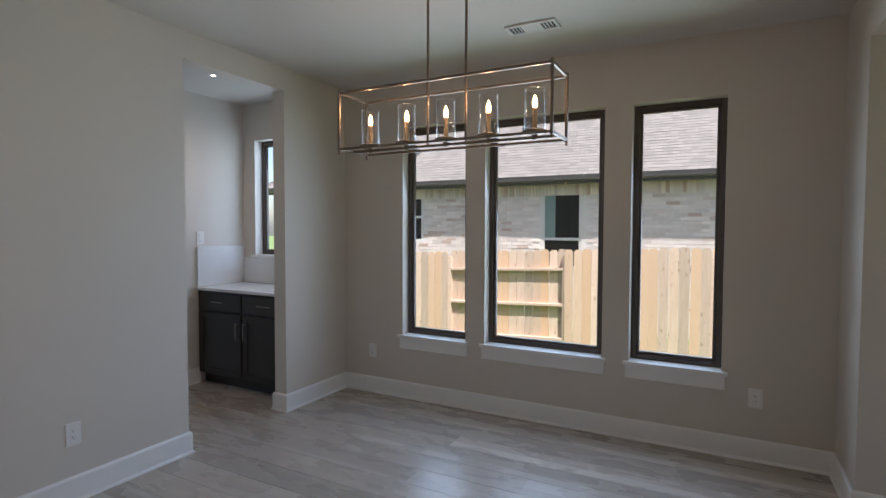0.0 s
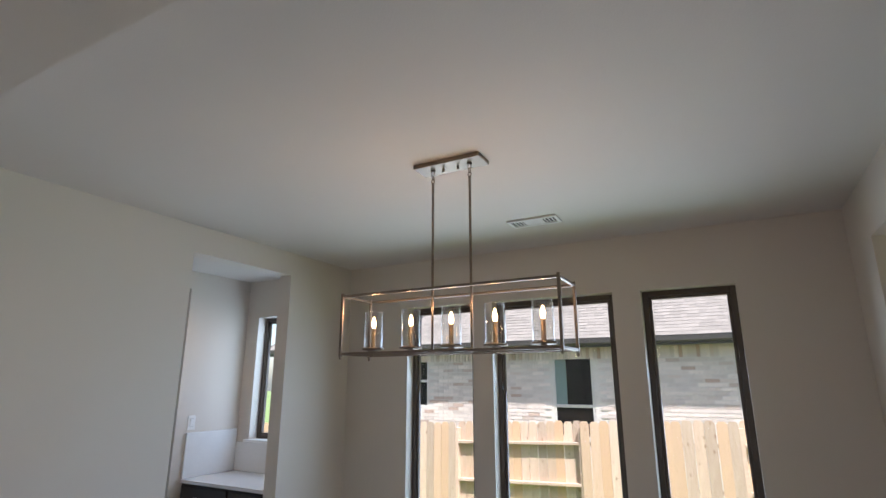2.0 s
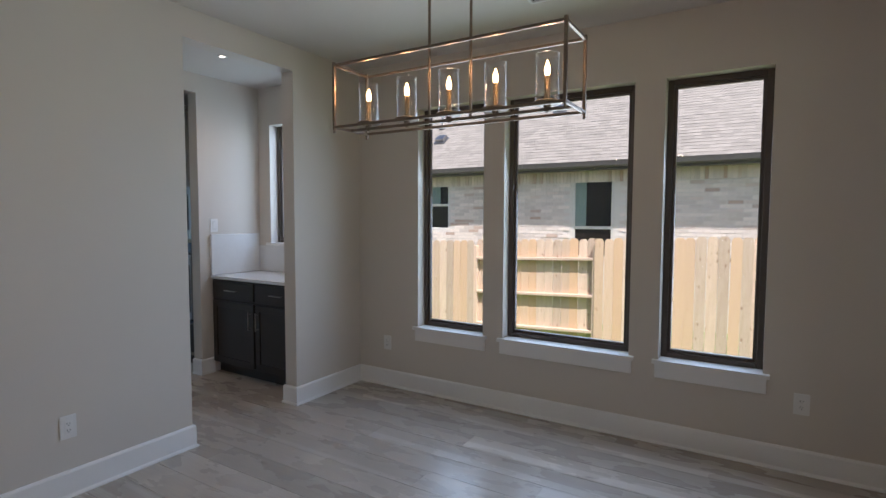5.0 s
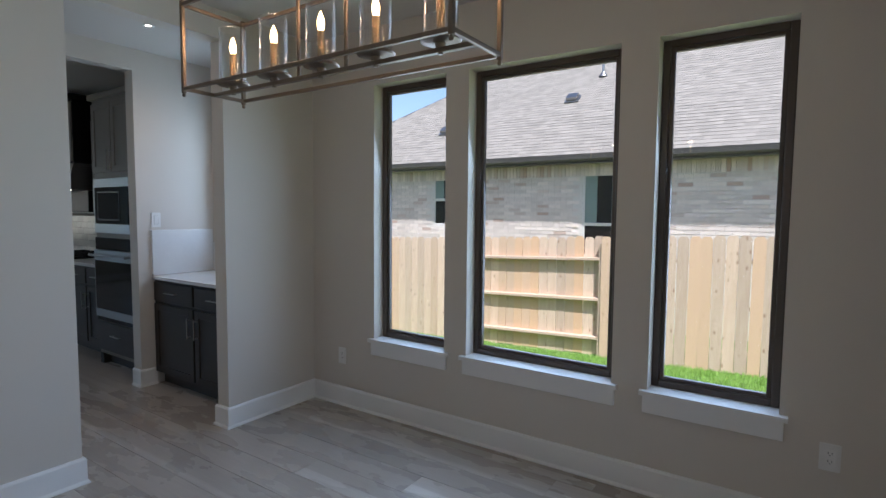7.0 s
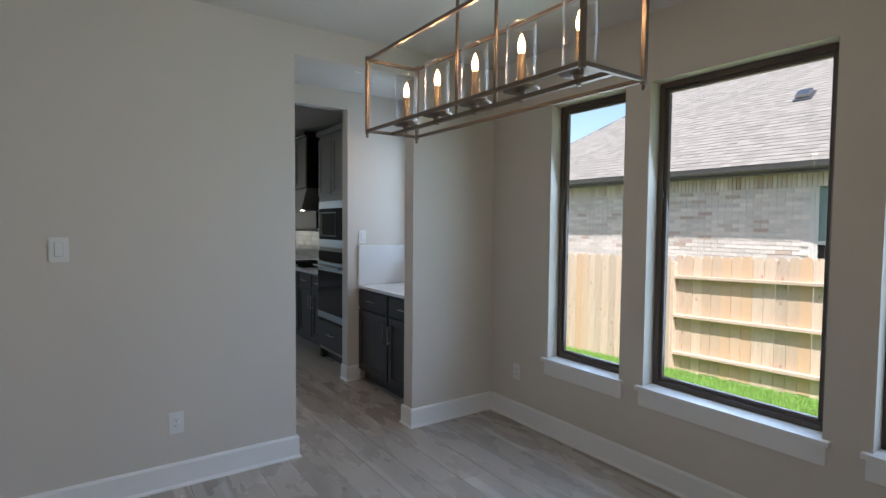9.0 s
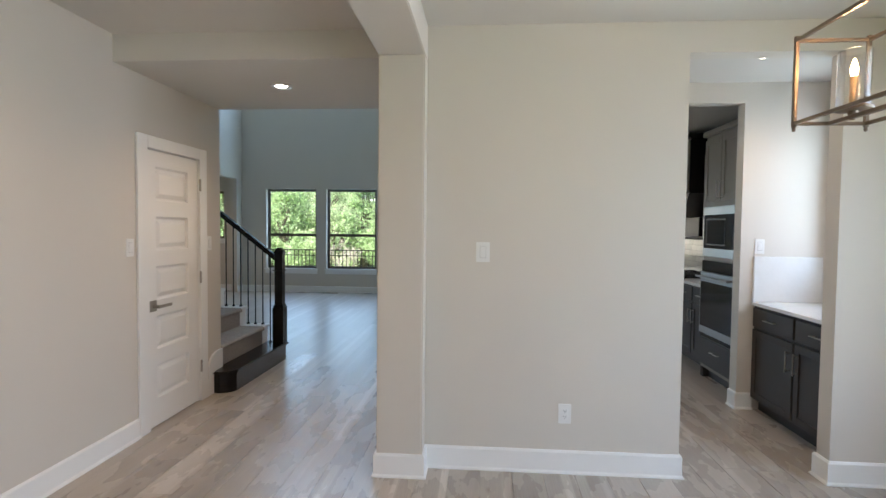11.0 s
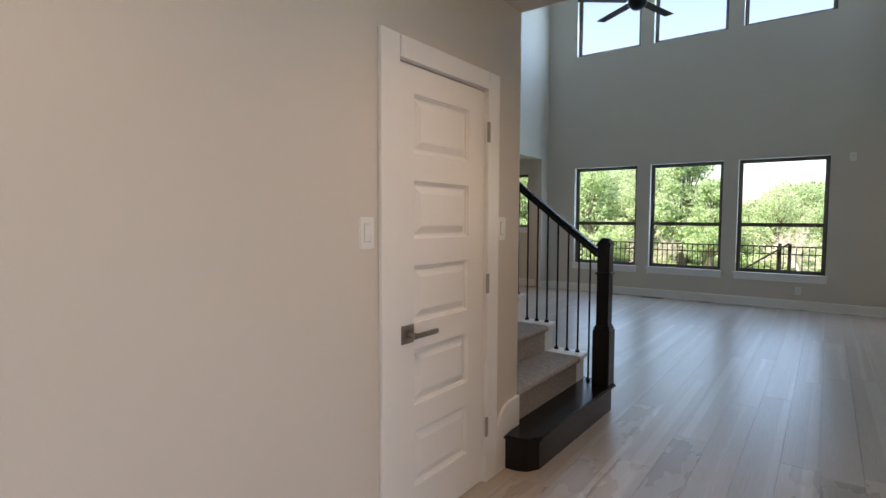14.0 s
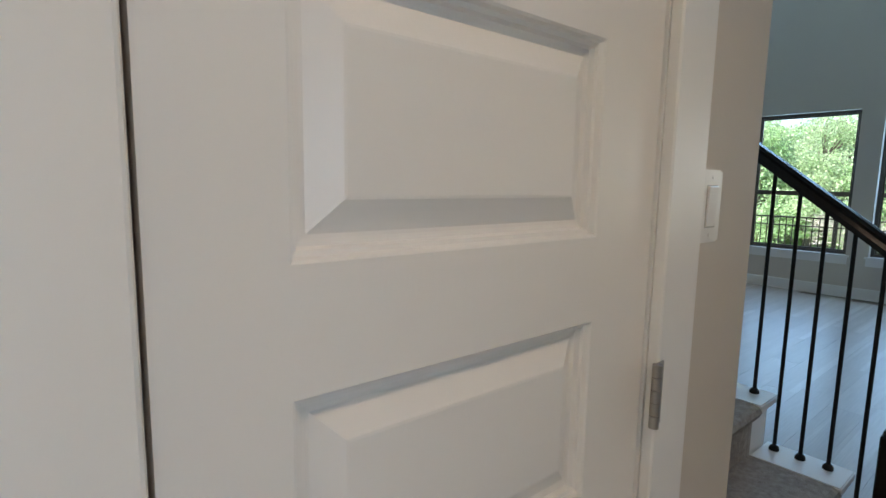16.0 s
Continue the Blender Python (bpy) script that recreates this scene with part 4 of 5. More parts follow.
for row in range(6):
    for col in range(18):
        ob = new("tile", tile_me)
        ob.parent = splash
        ob.location = (-8.37 + col * 0.153 + (0.05 if row % 2 else 0.0), KB - 0.003, 0.916 + row * 0.076)
upper = thing("upper_cabinet", "taupe shaker upper cabinet beside the hood", "cabinet")
part("body", boxes((-6.44, -5.60, KB - 0.33, KB, 1.40, 2.40)), M_CABTAUPE, upper)
for a, b, hx in ((-6.43, -6.03, -6.06), (-6.01, -5.61, -5.98)):
    shaker(upper, "door", a, b, 1.41, 2.39, KB - 0.332, M_CABTAUPE, handle=(hx, hx, 1.45, 1.62))
hood = thing("range_hood", "range hood over the cooktop, body coloured dark for its shaded side", "range hood")
# near-black body and crown put the shade of the hood's side into the colour
part("chimney", boxes((-7.35, -6.52, KB - 0.48, KB, 1.945, 2.60), bevel=0.004), M_DARKWOOD, hood)
part("crown", boxes((-7.40, -6.47, KB - 0.53, KB, 2.60, 2.66), bevel=0.006), M_DARKWOOD, hood)
for a, b, hx in ((-7.345, -6.94, -6.97), (-6.93, -6.525, -6.90)):
    shaker(hood, "door", a, b, 1.96, 2.58, KB - 0.482, M_CABTAUPE, handle=(hx, hx, 2.0, 2.17))
part("band", boxes((-7.35, -6.52, KB - 0.36, KB - 0.03, 1.42, 1.655), bevel=0.004), M_IRON, hood, "black lower housing")
bm = boxes((-7.36, -6.51, KB - 0.56, KB - 0.02, 1.66, 1.94))
for v in bm.verts:
    if v.co.z > 1.8 and v.co.y < KB - 0.3:
        v.co.y += 0.07
part("canopy", bm, M_STEEL, hood, "slanted stainless hood canopy")
part("lamp", tube(bmesh.new(), (-6.75, KB - 0.46, 1.654), (-6.75, KB - 0.46, 1.6595), 0.03), M_CAN, hood, "lit round hood lamp")
data = bpy.data.lights.new("hood_light", "SPOT")
data.energy, data.spot_size, data.spot_blend, data.color, data.shadow_soft_size = 0.6, radians(140), 0.8, (1.0, 0.84, 0.66), 0.03
new("hood_light", data).matrix_world = look((-6.75, KB - 0.46, 1.645), (-6.75, KB - 0.30, 0))

# ---- stair ----
RISE, RUN, SX0, SX1 = 0.196, 0.2535, -4.61, -5.70


def stair():
    root = thing("staircase", "carpeted stair with black starting step and white stringer", "stairs")
    outline = [(-4.43, -1.402), (-4.43, -1.34), (-4.455, -1.265), (-4.53, -1.215), (-5.70, -1.195), (-5.735, -1.23), (-5.735, -1.50), (-4.612, -1.50), (-4.612, -1.402)]
    inner = [(-4.45, -1.402), (-4.45, -1.345), (-4.475, -1.285), (-4.545, -1.24), (-5.685, -1.222), (-5.71, -1.25), (-5.71, -1.50), (-4.612, -1.50), (-4.612, -1.402)]
    part("starting_riser", prism(bmesh.new(), inner, 0, RISE - 0.03), M_DARKWOOD, root, "black stained starting step")
    bm = prism(bmesh.new(), outline, RISE - 0.03, RISE)
    bmesh.ops.bevel(bm, geom=[e for e in bm.edges if abs(e.verts[0].co.z - e.verts[1].co.z) < 1e-5], offset=0.010, segments=3, affect="EDGES")
    part("starting_tread", bm, M_DARKWOOD, root, "glossy black stained bullnose tread")
    for i in range(1, 10):
        y = -1.435 - RUN * (i - 1)
        z = RISE * (i + 1)
        lo = RISE * i if i > 1 else RISE - 0.004
        bm = bmesh.new()
        prof = [(y, lo), (y, z - 0.05), (y + 0.022, z - 0.042), (y + 0.030, z - 0.022), (y + 0.022, z - 0.006), (y + 0.005, z), (y - RUN, z), (y - RUN, lo)]
        ends = [[bm.verts.new((x, yy, zz)) for yy, zz in prof] for x in (SX0 - 0.002, -5.545)]
        bm.faces.new(ends[0])
        bm.faces.new(ends[1][::-1])
        for k in range(len(prof)):
            j = (k + 1) % len(prof)
            bm.faces.new((ends[0][k], ends[0][j], ends[1][j], ends[1][k]))
        part("carpet_tread", bm, M_CARPET, root, "grey beige carpeted tread")
        part("stringer_block", boxes((-5.69, -5.5465, y - RUN, y - 0.001, 0.0 if i > 1 else RISE + 0.001, z - 0.028)), M_TRIM, root)
        part("tread_cap", boxes((-5.715, -5.540, y - RUN + 0.004, y + 0.028, z - 0.026, z + 0.003), bevel=0.004, segments=2), M_TRIM, root, "white painted tread end cap")


stair()


def newel():
    x, y, b = -5.645, -1.275, RISE
    root = thing("newel_post", "square black newel post on the starting step", "newel post", at=(x, y, b))

    def blk(w, z0, z1):
        return (-w, w, -w, w, z0, z1)

    part("base_block", boxes(blk(0.062, 0, 0.40), bevel=0.004), M_DARKWOOD, root)
    part("base_cap", boxes(blk(0.057, 0.40, 0.418), blk(0.051, 0.418, 0.432), bevel=0.004), M_DARKWOOD, root)
    part("shaft", boxes(blk(0.044, 0.432, 1.03), bevel=0.003), M_DARKWOOD, root)
    part("collar", boxes(blk(0.056, 0.80, 0.815), bevel=0.005), M_DARKWOOD, root)
    part("cap_plate", boxes(blk(0.054, 1.0, 1.018), bevel=0.005), M_DARKWOOD, root)
    bm = boxes(blk(0.050, 1.018, 1.060))
    for v in bm.verts:
        if v.co.z > 1.05:
            v.co.x *= 0.45
            v.co.y *= 0.45
    bmesh.ops.bevel(bm, geom=list(bm.edges), offset=0.004, segments=1, affect="EDGES")
    part("cap", bm, M_DARKWOOD, root)


newel()
RAIL_X, SLOPE = -5.655, RISE / RUN


def rail_z(y):
    return 1.147 + SLOPE * (-1.33 - y)


def handrail():
    bm = bmesh.new()
    prof = [(-0.030, -0.032), (0.030, -0.032), (0.030, -0.012), (0.024, 0.004), (0.030, 0.016), (0.022, 0.030), (0, 0.034), (-0.022, 0.030), (-0.030, 0.016), (-0.024, 0.004), (-0.030, -0.012)]
    rings = [[bm.verts.new((RAIL_X + a, y, rail_z(y) + h)) for a, h in prof] for y in (-1.333, -3.6)]
    for k in range(len(prof)):
        j = (k + 1) % len(prof)
        bm.faces.new((rings[0][k], rings[0][j], rings[1][j], rings[1][k]))
    bm.faces.new(rings[0])
    bm.faces.new(rings[1][::-1])
    tagged(part("handrail", bm, M_DARKWOOD), "black stained moulded stair handrail", "handrail")


handrail()


def baluster(y, foot):
    root = thing("baluster", "slim round black iron baluster with shoe", "baluster", group="stair balusters", at=(RAIL_X, y, foot))
    part("bar", tube(bmesh.new(), (0, 0, 0), (0, 0, rail_z(y) - foot - 0.030), 0.0068, sides=12), M_IRON, root)
    part("shoe", lathe(bmesh.new(), 0, 0, ((0.017, 0), (0.017, 0.008), (0.012, 0.017), (0.007, 0.020)), 16), M_IRON, root, smooth=True)


baluster(-1.388, RISE)
for i in range(1, 8):
    for k in range(3):
        baluster(-1.474 - RUN * (i - 1) - 0.0845 * k, RISE * (i + 1) + 0.003)


# ---- ceiling fan in the living room ----
def ceiling_fan():
    root = thing("ceiling_fan", "dark ceiling fan hanging in the tall living room", "ceiling fan", at=(-8.5, -1.94, HIGH))
    part("down_rod", tube(bmesh.new(), (0, 0, -1.85), (0, 0, 0), 0.012), M_IRON, root)
    part("canopy", lathe(bmesh.new(), 0, 0, ((0, -0.05), (0.05, -0.045), (0.07, 0)), 20), M_IRON, root, smooth=True)
    part("motor", lathe(bmesh.new(), 0, 0, ((0, -2.10), (0.06, -2.09), (0.11, -2.04), (0.11, -1.96), (0.06, -1.90), (0.02, -1.86)), 24), M_IRON, root, smooth=True)
    for i in range(5):
        bm = boxes((0.12, 0.72, -0.06, 0.06, -2.0, -1.99), bevel=0.003)
        bmesh.ops.transform(bm, matrix=pose(0, 0, 0, 0, 0, 20 + 72 * i), verts=bm.verts)
        part("blade", bm, M_DARKWOOD, root)


ceiling_fan()

# ---- outside: ground, fence, neighbour's house ----
GROUND = -0.58


def ground_z(x, y):
    """The side yard falls gently to the west; the land behind the house drops away to the woods."""
    side = min(1.0, max(0.0, (y - 3.9) / 0.6))
    return GROUND + side * (-0.08 + 0.036 * (min(4.0, max(-12.0, x)) + 1.1)) - min(10.0, max(0.0, -x - 30) * 0.05)


def spread(near0, near1, step):
    """Close steps near the house, wide ones out to the horizon."""
    mids = [near0 + step * i for i in range(int((near1 - near0) / step) + 1)]
    return [-600, -300, -150, -80, -45] + mids + [45, 80, 150, 300, 600]


bm = bmesh.new()
gx, gy = spread(-30, 10, 1.0), spread(-20, 20, 0.5)
grid = [[bm.verts.new((x, y, ground_z(x, y))) for y in gy] for x in gx]
for i in range(len(gx) - 1):
    for k in range(len(gy) - 1):
        bm.faces.new((grid[i][k], grid[i + 1][k], grid[i + 1][k + 1], grid[i][k + 1]))
structure("ground", bm, M_GROUND, "mown green lawn running out to the woods", "ground")
FY = 8.75


def fence():
    root = thing("picket_fence", "tall cedar privacy fence with rails showing on alternate bays", "fence")
    bays = [-13.525 + 2.21 * i for i in range(8)]
    w = 0.142
    outline = [(-w / 2, 0), (w / 2, 0), (w / 2, 1.765), (w / 2 - 0.030, 1.81), (-w / 2 + 0.030, 1.81), (-w / 2, 1.765)]
    bm = prism(bmesh.new(), outline, -0.008, 0.008)
    bmesh.ops.transform(bm, matrix=Matrix(((1, 0, 0, 0), (0, 0, 1, 0), (0, 1, 0, 0), (0, 0, 0, 1))), verts=bm.verts)
    bmesh.ops.recalc_face_normals(bm, faces=bm.faces)
    me = bpy.data.meshes.new("picket")
    bm.to_mesh(me)
    bm.free()
    me.materials.append(M_CEDAR)
    rng = random.Random(5)
    for b, x0 in enumerate(bays):
        near = b % 2 == 1
        y = FY - 0.055 if near else FY + 0.055
        for k in range(15):
            ob = new("picket", me)
            ob.parent = root
            px = x0 + 0.0735 + k * 0.1473
            ob.location = (px, y + rng.uniform(-0.004, 0.004), ground_z(px, FY) + 0.01 + rng.uniform(-0.012, 0.012))
            ob.rotation_euler = (0, radians(rng.uniform(-0.35, 0.35)), 0)
        for z in (0.285, 0.875, 1.485):
            bm = boxes((x0 + 0.046, x0 + 2.164, FY - 0.045, FY + 0.045, z - 0.022, z + 0.022), bevel=0.003)
            for v in bm.verts:
                v.co.z += ground_z(v.co.x, FY)
            part("rail", bm, M_RAIL, root)
        foot = ground_z(x0, FY)
        part("post", boxes((x0 - 0.044, x0 + 0.044, FY - 0.044, FY + 0.044, foot - 0.1, foot + 1.72), bevel=0.004), M_RAIL, root)


fence()


def lawn():
    n = 130000
    rng = np.random.default_rng(3)
    x, y = rng.uniform(-8.5, 1.2, n), rng.uniform(5.4, 8.68, n)
    a, h, w = rng.uniform(0, math.pi, n), rng.uniform(0.03, 0.085, n), rng.uniform(0.004, 0.008, n)
    lx, ly = rng.uniform(-0.03, 0.03, n), rng.uniform(-0.03, 0.03, n)
    g = GROUND - 0.08 + 0.036 * (x + 1.1)
    v = np.zeros((n, 3, 3))
    v[:, 0] = np.stack([x - w * np.cos(a), y - w * np.sin(a), g], 1)
    v[:, 1] = np.stack([x + w * np.cos(a), y + w * np.sin(a), g], 1)
    v[:, 2] = np.stack([x + lx, y + ly, g + h], 1)
    me = mesh_of("lawn_grass", v.reshape(-1, 3).tolist(), np.arange(n * 3).reshape(-1, 3).tolist(), M_GRASS)
    tagged(new("lawn_grass", me), "short bright green lawn along the fence", "grass", kind="stuff")


lawn()

HY, EAVE = 10.93, 2.405
house = thing("neighbour_house", "single-storey pale brick house with grey shingle roof", "house")
HOUSE_WINDOWS = ((-3.565, -2.725, 0.62, 2.245), (-7.10, -6.54, 1.15, 2.265))
h_wall = part("wall", wall_mesh("x", HY, HY + 0.2, -11.35, 4.7, GROUND - 0.7, EAVE, HOUSE_WINDOWS), M_MORTAR, house, "pale brick wall in running bond")
for (a, b, z0, z1), mid in zip(HOUSE_WINDOWS, (1.245, 1.738)):
    win = part("window", boxes((a, a + 0.05, HY + 0.01, HY + 0.09, z0, z1), (b - 0.05, b, HY + 0.01, HY + 0.09, z0, z1), (a + 0.05, b - 0.05, HY + 0.01, HY + 0.09, z0, z0 + 0.05), (a + 0.05, b - 0.05, HY + 0.01, HY + 0.09, z1 - 0.05, z1), (a + 0.05, b - 0.05, HY + 0.02, HY + 0.08, mid - 0.03, mid + 0.03), bevel=0.004), mat("house_window_frame_paint", (0.66, 0.64, 0.60), 0.5), house, "pale framed single-hung window")
    part("pane", boxes((a + 0.05, b - 0.05, HY + 0.045, HY + 0.05, z0 + 0.05, mid - 0.03), (a + 0.05, b - 0.05, HY + 0.045, HY + 0.05, mid + 0.03, z1 - 0.05)), M_BLACKGLASS, win, "dark reflecting glass")
    part("blind", boxes((a + 0.05, a + 0.28, HY + 0.040, HY + 0.043, mid + 0.03, z1 - 0.05)), mat("pale_curtain", (0.20, 0.27, 0.25), 0.5), win, "pale green curtain edge")
OV = 0.36
part("soffit", boxes((-11.7, 5.05, HY - OV, HY + 0.2, EAVE, EAVE + 0.02)), M_SOFFIT, house)
part("fascia", boxes((-11.7, 5.05, HY - OV - 0.025, HY - OV, EAVE - 0.02, EAVE + 0.15)), M_FASCIA, house)
gut = [(0, 0.02), (0.05, 0.0), (0.11, 0.03), (0.12, 0.11), (0.108, 0.11), (0.098, 0.04), (0.05, 0.012), (0.012, 0.03), (0.012, 0.11), (0, 0.11)]
bm = bmesh.new()
rr = [[bm.verts.new((x, HY - OV - 0.026 - d, EAVE + 0.02 + z)) for d, z in gut] for x in (-11.7, 5.05)]
for k in range(len(gut)):
    j = (k + 1) % len(gut)
    bm.faces.new((rr[0][k], rr[0][j], rr[1][j], rr[1][k]))
part("gutter", bm, M_FASCIA, house, "dark metal gutter under the shingles")

# hipped roof deck; the slope rises away from the eave
PITCH = 0.70
RY0, RZ0 = HY - OV - 0.04, EAVE + 0.15
DEPTH = 6.4
bm = bmesh.new()
lw = (-11.75, 5.15)
c = [bm.verts.new(p) for p in ((lw[0], RY0, RZ0), (lw[1], RY0, RZ0), (lw[1] - DEPTH * 0.9, RY0 + DEPTH, RZ0 + DEPTH * PITCH), (lw[0] + DEPTH, RY0 + DEPTH, RZ0 + DEPTH * PITCH), (lw[0], RY0 + 2 * DEPTH, RZ0), (lw[1], RY0 + 2 * DEPTH, RZ0))]
for f in ((0, 1, 2, 3), (0, 3, 4), (1, 5, 2), (3, 2, 5, 4), (0, 4, 5, 1)):
    bm.faces.new([c[i] for i in f])
roof = part("roof", bm, M_FASCIA, house, "hipped roof of weathered grey shingles")
N_SL = Vector((0, -PITCH, 1)).normalized()
UP = Vector((0, 1, PITCH)).normalized()


def on_roof(x, s, lift):
    return Vector((x, RY0, RZ0)) + UP * s + N_SL * lift


for x, s in ((-4.42, 2.55), (-7.25, 1.45)):
    vent = part("roof_vent", boxes((-0.16, 0.16, -0.16, 0.16, 0, 0.024), (-0.12, 0.12, -0.10, 0.13, 0.024, 0.10), bevel=0.008), M_STEEL, house, "low metal roof vent")
    vent.matrix_local = Matrix.Translation(on_roof(x, s, 0.02)) @ pose(0, 0, 0, math.degrees(math.atan(PITCH)), 0, 0)
for x, s in ((-4.05, 3.75), (-7.6, 2.2)):
    base = on_roof(x, s, 0)
    part("roof_pipe", tube(tube(bmesh.new(), base, base + Vector((0, 0, 0.34)), 0.03), base, base + Vector((0, 0, 0.10)), 0.10, 0.05), M_STEEL, house, "thin plumbing vent pipe")


# ---- trees and rail behind the house ----
def tree_meshes(seed, height, spread, conical, leaf):
    rng = np.random.default_rng(seed)
    bm = bmesh.new()
    top = height * 0.8
    pts = [Vector((0, 0, -0.4))]
    for i in range(1, 6):
        pts.append(Vector((rng.normal(0, 0.12) * i * 0.5, rng.normal(0, 0.12) * i * 0.5, top * i / 5)))
    for i in range(5):
        tube(bm, pts[i], pts[i + 1], 0.20 * (1 - i * 0.17), 0.20 * (1 - (i + 1) * 0.17), sides=8, caps=False)
    clumps = []
    for i in range(34):
        f = rng.uniform(0.12, 1.0)
        z = height * f
        r = spread * ((1 - f) * 0.85 + 0.18 if conical else math.sin(math.pi * min(0.97, 0.2 + 0.75 * f)) * 0.95)
        a = rng.uniform(0, 2 * math.pi)
        d = r * math.sqrt(rng.uniform(0.15, 1))
        tip = Vector((d * math.cos(a), d * math.sin(a), z))
        root = pts[min(4, int(f * 4.2))]
        tube(bm, root, tip, 0.05, 0.012, sides=5, caps=False)
        clumps.append((tip, spread * rng.uniform(0.20, 0.36)))
    wood = bpy.data.meshes.new("trunk")
    bm.to_mesh(wood)
    bm.free()
    wood.materials.append(M_BARK)
    vs, n = [], 380
    for tip, r in clumps:
        d = rng.normal(0, 1, (n, 3))
        d /= np.linalg.norm(d, axis=1)[:, None]
        p = np.array(tip) + d * (r * rng.uniform(0.35, 1.05, n) ** 0.6)[:, None] * np.array([1, 1, 0.75])
        u = rng.normal(0, 1, (n, 3))
        u /= np.linalg.norm(u, axis=1)[:, None]
        v = np.cross(u, rng.normal(0, 1, (n, 3)))
        v /= np.linalg.norm(v, axis=1)[:, None]
        s = rng.uniform(0.035, 0.085, n)[:, None]
        vs.append(np.stack([p - u * s, p + v * s * 0.5, p + u * s, p - v * s * 0.5], 1).reshape(-1, 3))
    vs = np.concatenate(vs)
    crown = mesh_of("crown", vs.tolist(), np.arange(len(vs)).reshape(-1, 4).tolist(), leaf)
    return wood, crown


def tree(wood, crown, m, label):
    root = thing("tree", label, "tree", group="trees behind the house")
    for name, me in (("trunk", wood), ("crown", crown)):
        ob = new(name, me)
        ob.parent = root
    root.matrix_basis = m
    return root


SORTS = [(tree_meshes(11, 4.6, 1.9, True, M_LEAF), "bushy bright green juniper tree"), (tree_meshes(12, 4.0, 2.2, True, M_LEAF), "bushy bright green juniper tree"),
         (tree_meshes(13, 4.8, 2.6, False, M_LEAF_B), "broad green oak tree with uneven crown"), (tree_meshes(14, 3.6, 2.3, False, M_LEAF_B), "broad green oak tree with uneven crown")]
rng = random.Random(21)
for row, (x, n, y0, y1, sc) in enumerate(((-23.5, 12, -15, 7, 0.74), (-27, 15, -20, 10, 0.80), (-33, 18, -28, 16, 0.94))):
    for i in range(n):
        (wood, crown), label = SORTS[rng.randrange(4)]
        y = y0 + (y1 - y0) * (i + rng.uniform(0.2, 0.8)) / n
        s = sc * rng.uniform(0.8, 1.12) * (1.28 if y < x * 0.2 else 0.90)
        tx = x + rng.uniform(-1.6, 1.6)
        m = pose(tx, y, ground_z(tx, y), 0, 0, rng.uniform(0, 360)) @ Matrix.Diagonal((s, s, s, 1))
        tree(wood, crown, m, label)



def bare_shrub(x, y, size, seed):
    """A leafless pale thicket of forking branches."""
    rng = np.random.default_rng(seed)
    bm = bmesh.new()

    def grow(a, d, length, r, depth):
        b = a + d * length
        tube(bm, a, b, r, r * 0.65, sides=5, caps=False)
        if depth:
            for k in range(3):
                e = (d + Vector(rng.normal(0, 0.55, 3))).normalized()
                e.z = max(e.z, -0.1)
                grow(b, e, length * rng.uniform(0.6, 0.85), r * 0.62, depth - 1)

    for k in range(5):
        grow(Vector((rng.normal(0, 0.15), rng.normal(0, 0.15), 0)), Vector((rng.normal(0, 0.5), rng.normal(0, 0.5), 1)).normalized(), size * 0.36, 0.035, 4)
    root = thing("bare_shrub", "leafless pale grey shrub with tangled branches", "shrub", at=(x, y, GROUND))
    part("branches", bm, M_PALEBARK, root)


bare_shrub(-19.5, 1.3, 2.0, 3)
bare_shrub(-20.5, -0.4, 1.7, 8)
bare_shrub(-20.0, -4.6, 1.5, 5)
bare_shrub(-19.8, 2.9, 2.1, 6)
RX = -16.2


def yard_rail():
    root = thing("yard_railing", "black metal picket railing behind the house", "railing")
    top, low = GROUND + 1.35, GROUND + 0.12
    part("top_rail", boxes((RX - 0.02, RX + 0.02, -9, 4.5, top - 0.03, top), bevel=0.003), M_IRON, root)
    part("mid_rail", boxes((RX - 0.018, RX + 0.018, -9, 4.5, top - 0.20, top - 0.175), bevel=0.003), M_IRON, root)
    part("bottom_rail", boxes((RX - 0.018, RX + 0.018, -9, 4.5, low, low + 0.025), bevel=0.003), M_IRON, root)
    bm = boxes((-0.009, 0.009, -0.009, 0.009, low, top - 0.03))
    me = bpy.data.meshes.new("picket")
    bm.to_mesh(me)
    bm.free()
    me.materials.append(M_IRON)
    for i in range(112):
        ob = new("picket", me)
        ob.parent = root
        ob.location = (RX, -8.95 + i * 0.12, 0)
    for y in (-8.98, -6.5, -4.0, -1.75, -0.865, -0.673, 2.0, 4.46):
        part("post", boxes((RX - 0.035, RX + 0.035, y - 0.035, y + 0.035, GROUND - 0.1, top + 0.06), bevel=0.004), M_IRON, root)
    for d in (0.0, -0.62):
        part("stair_rail", tube(bmesh.new(), (RX + 0.08, -2.3, -0.32 + d), (RX + 0.08, -0.69, 0.83 + d), 0.022, sides=8), M_IRON, root)


yard_rail()

# ---- floor boards ----
structure("subfloor", boxes((-11.78, 3.52, -7.2, 4.1, -0.12, -0.012)), M_SUB, "dark joint under the floor boards", "floor")
floor = tagged(new("floor"), "washed oak plank floor laid lengthwise", "floor", kind="structure")
PW = 0.19


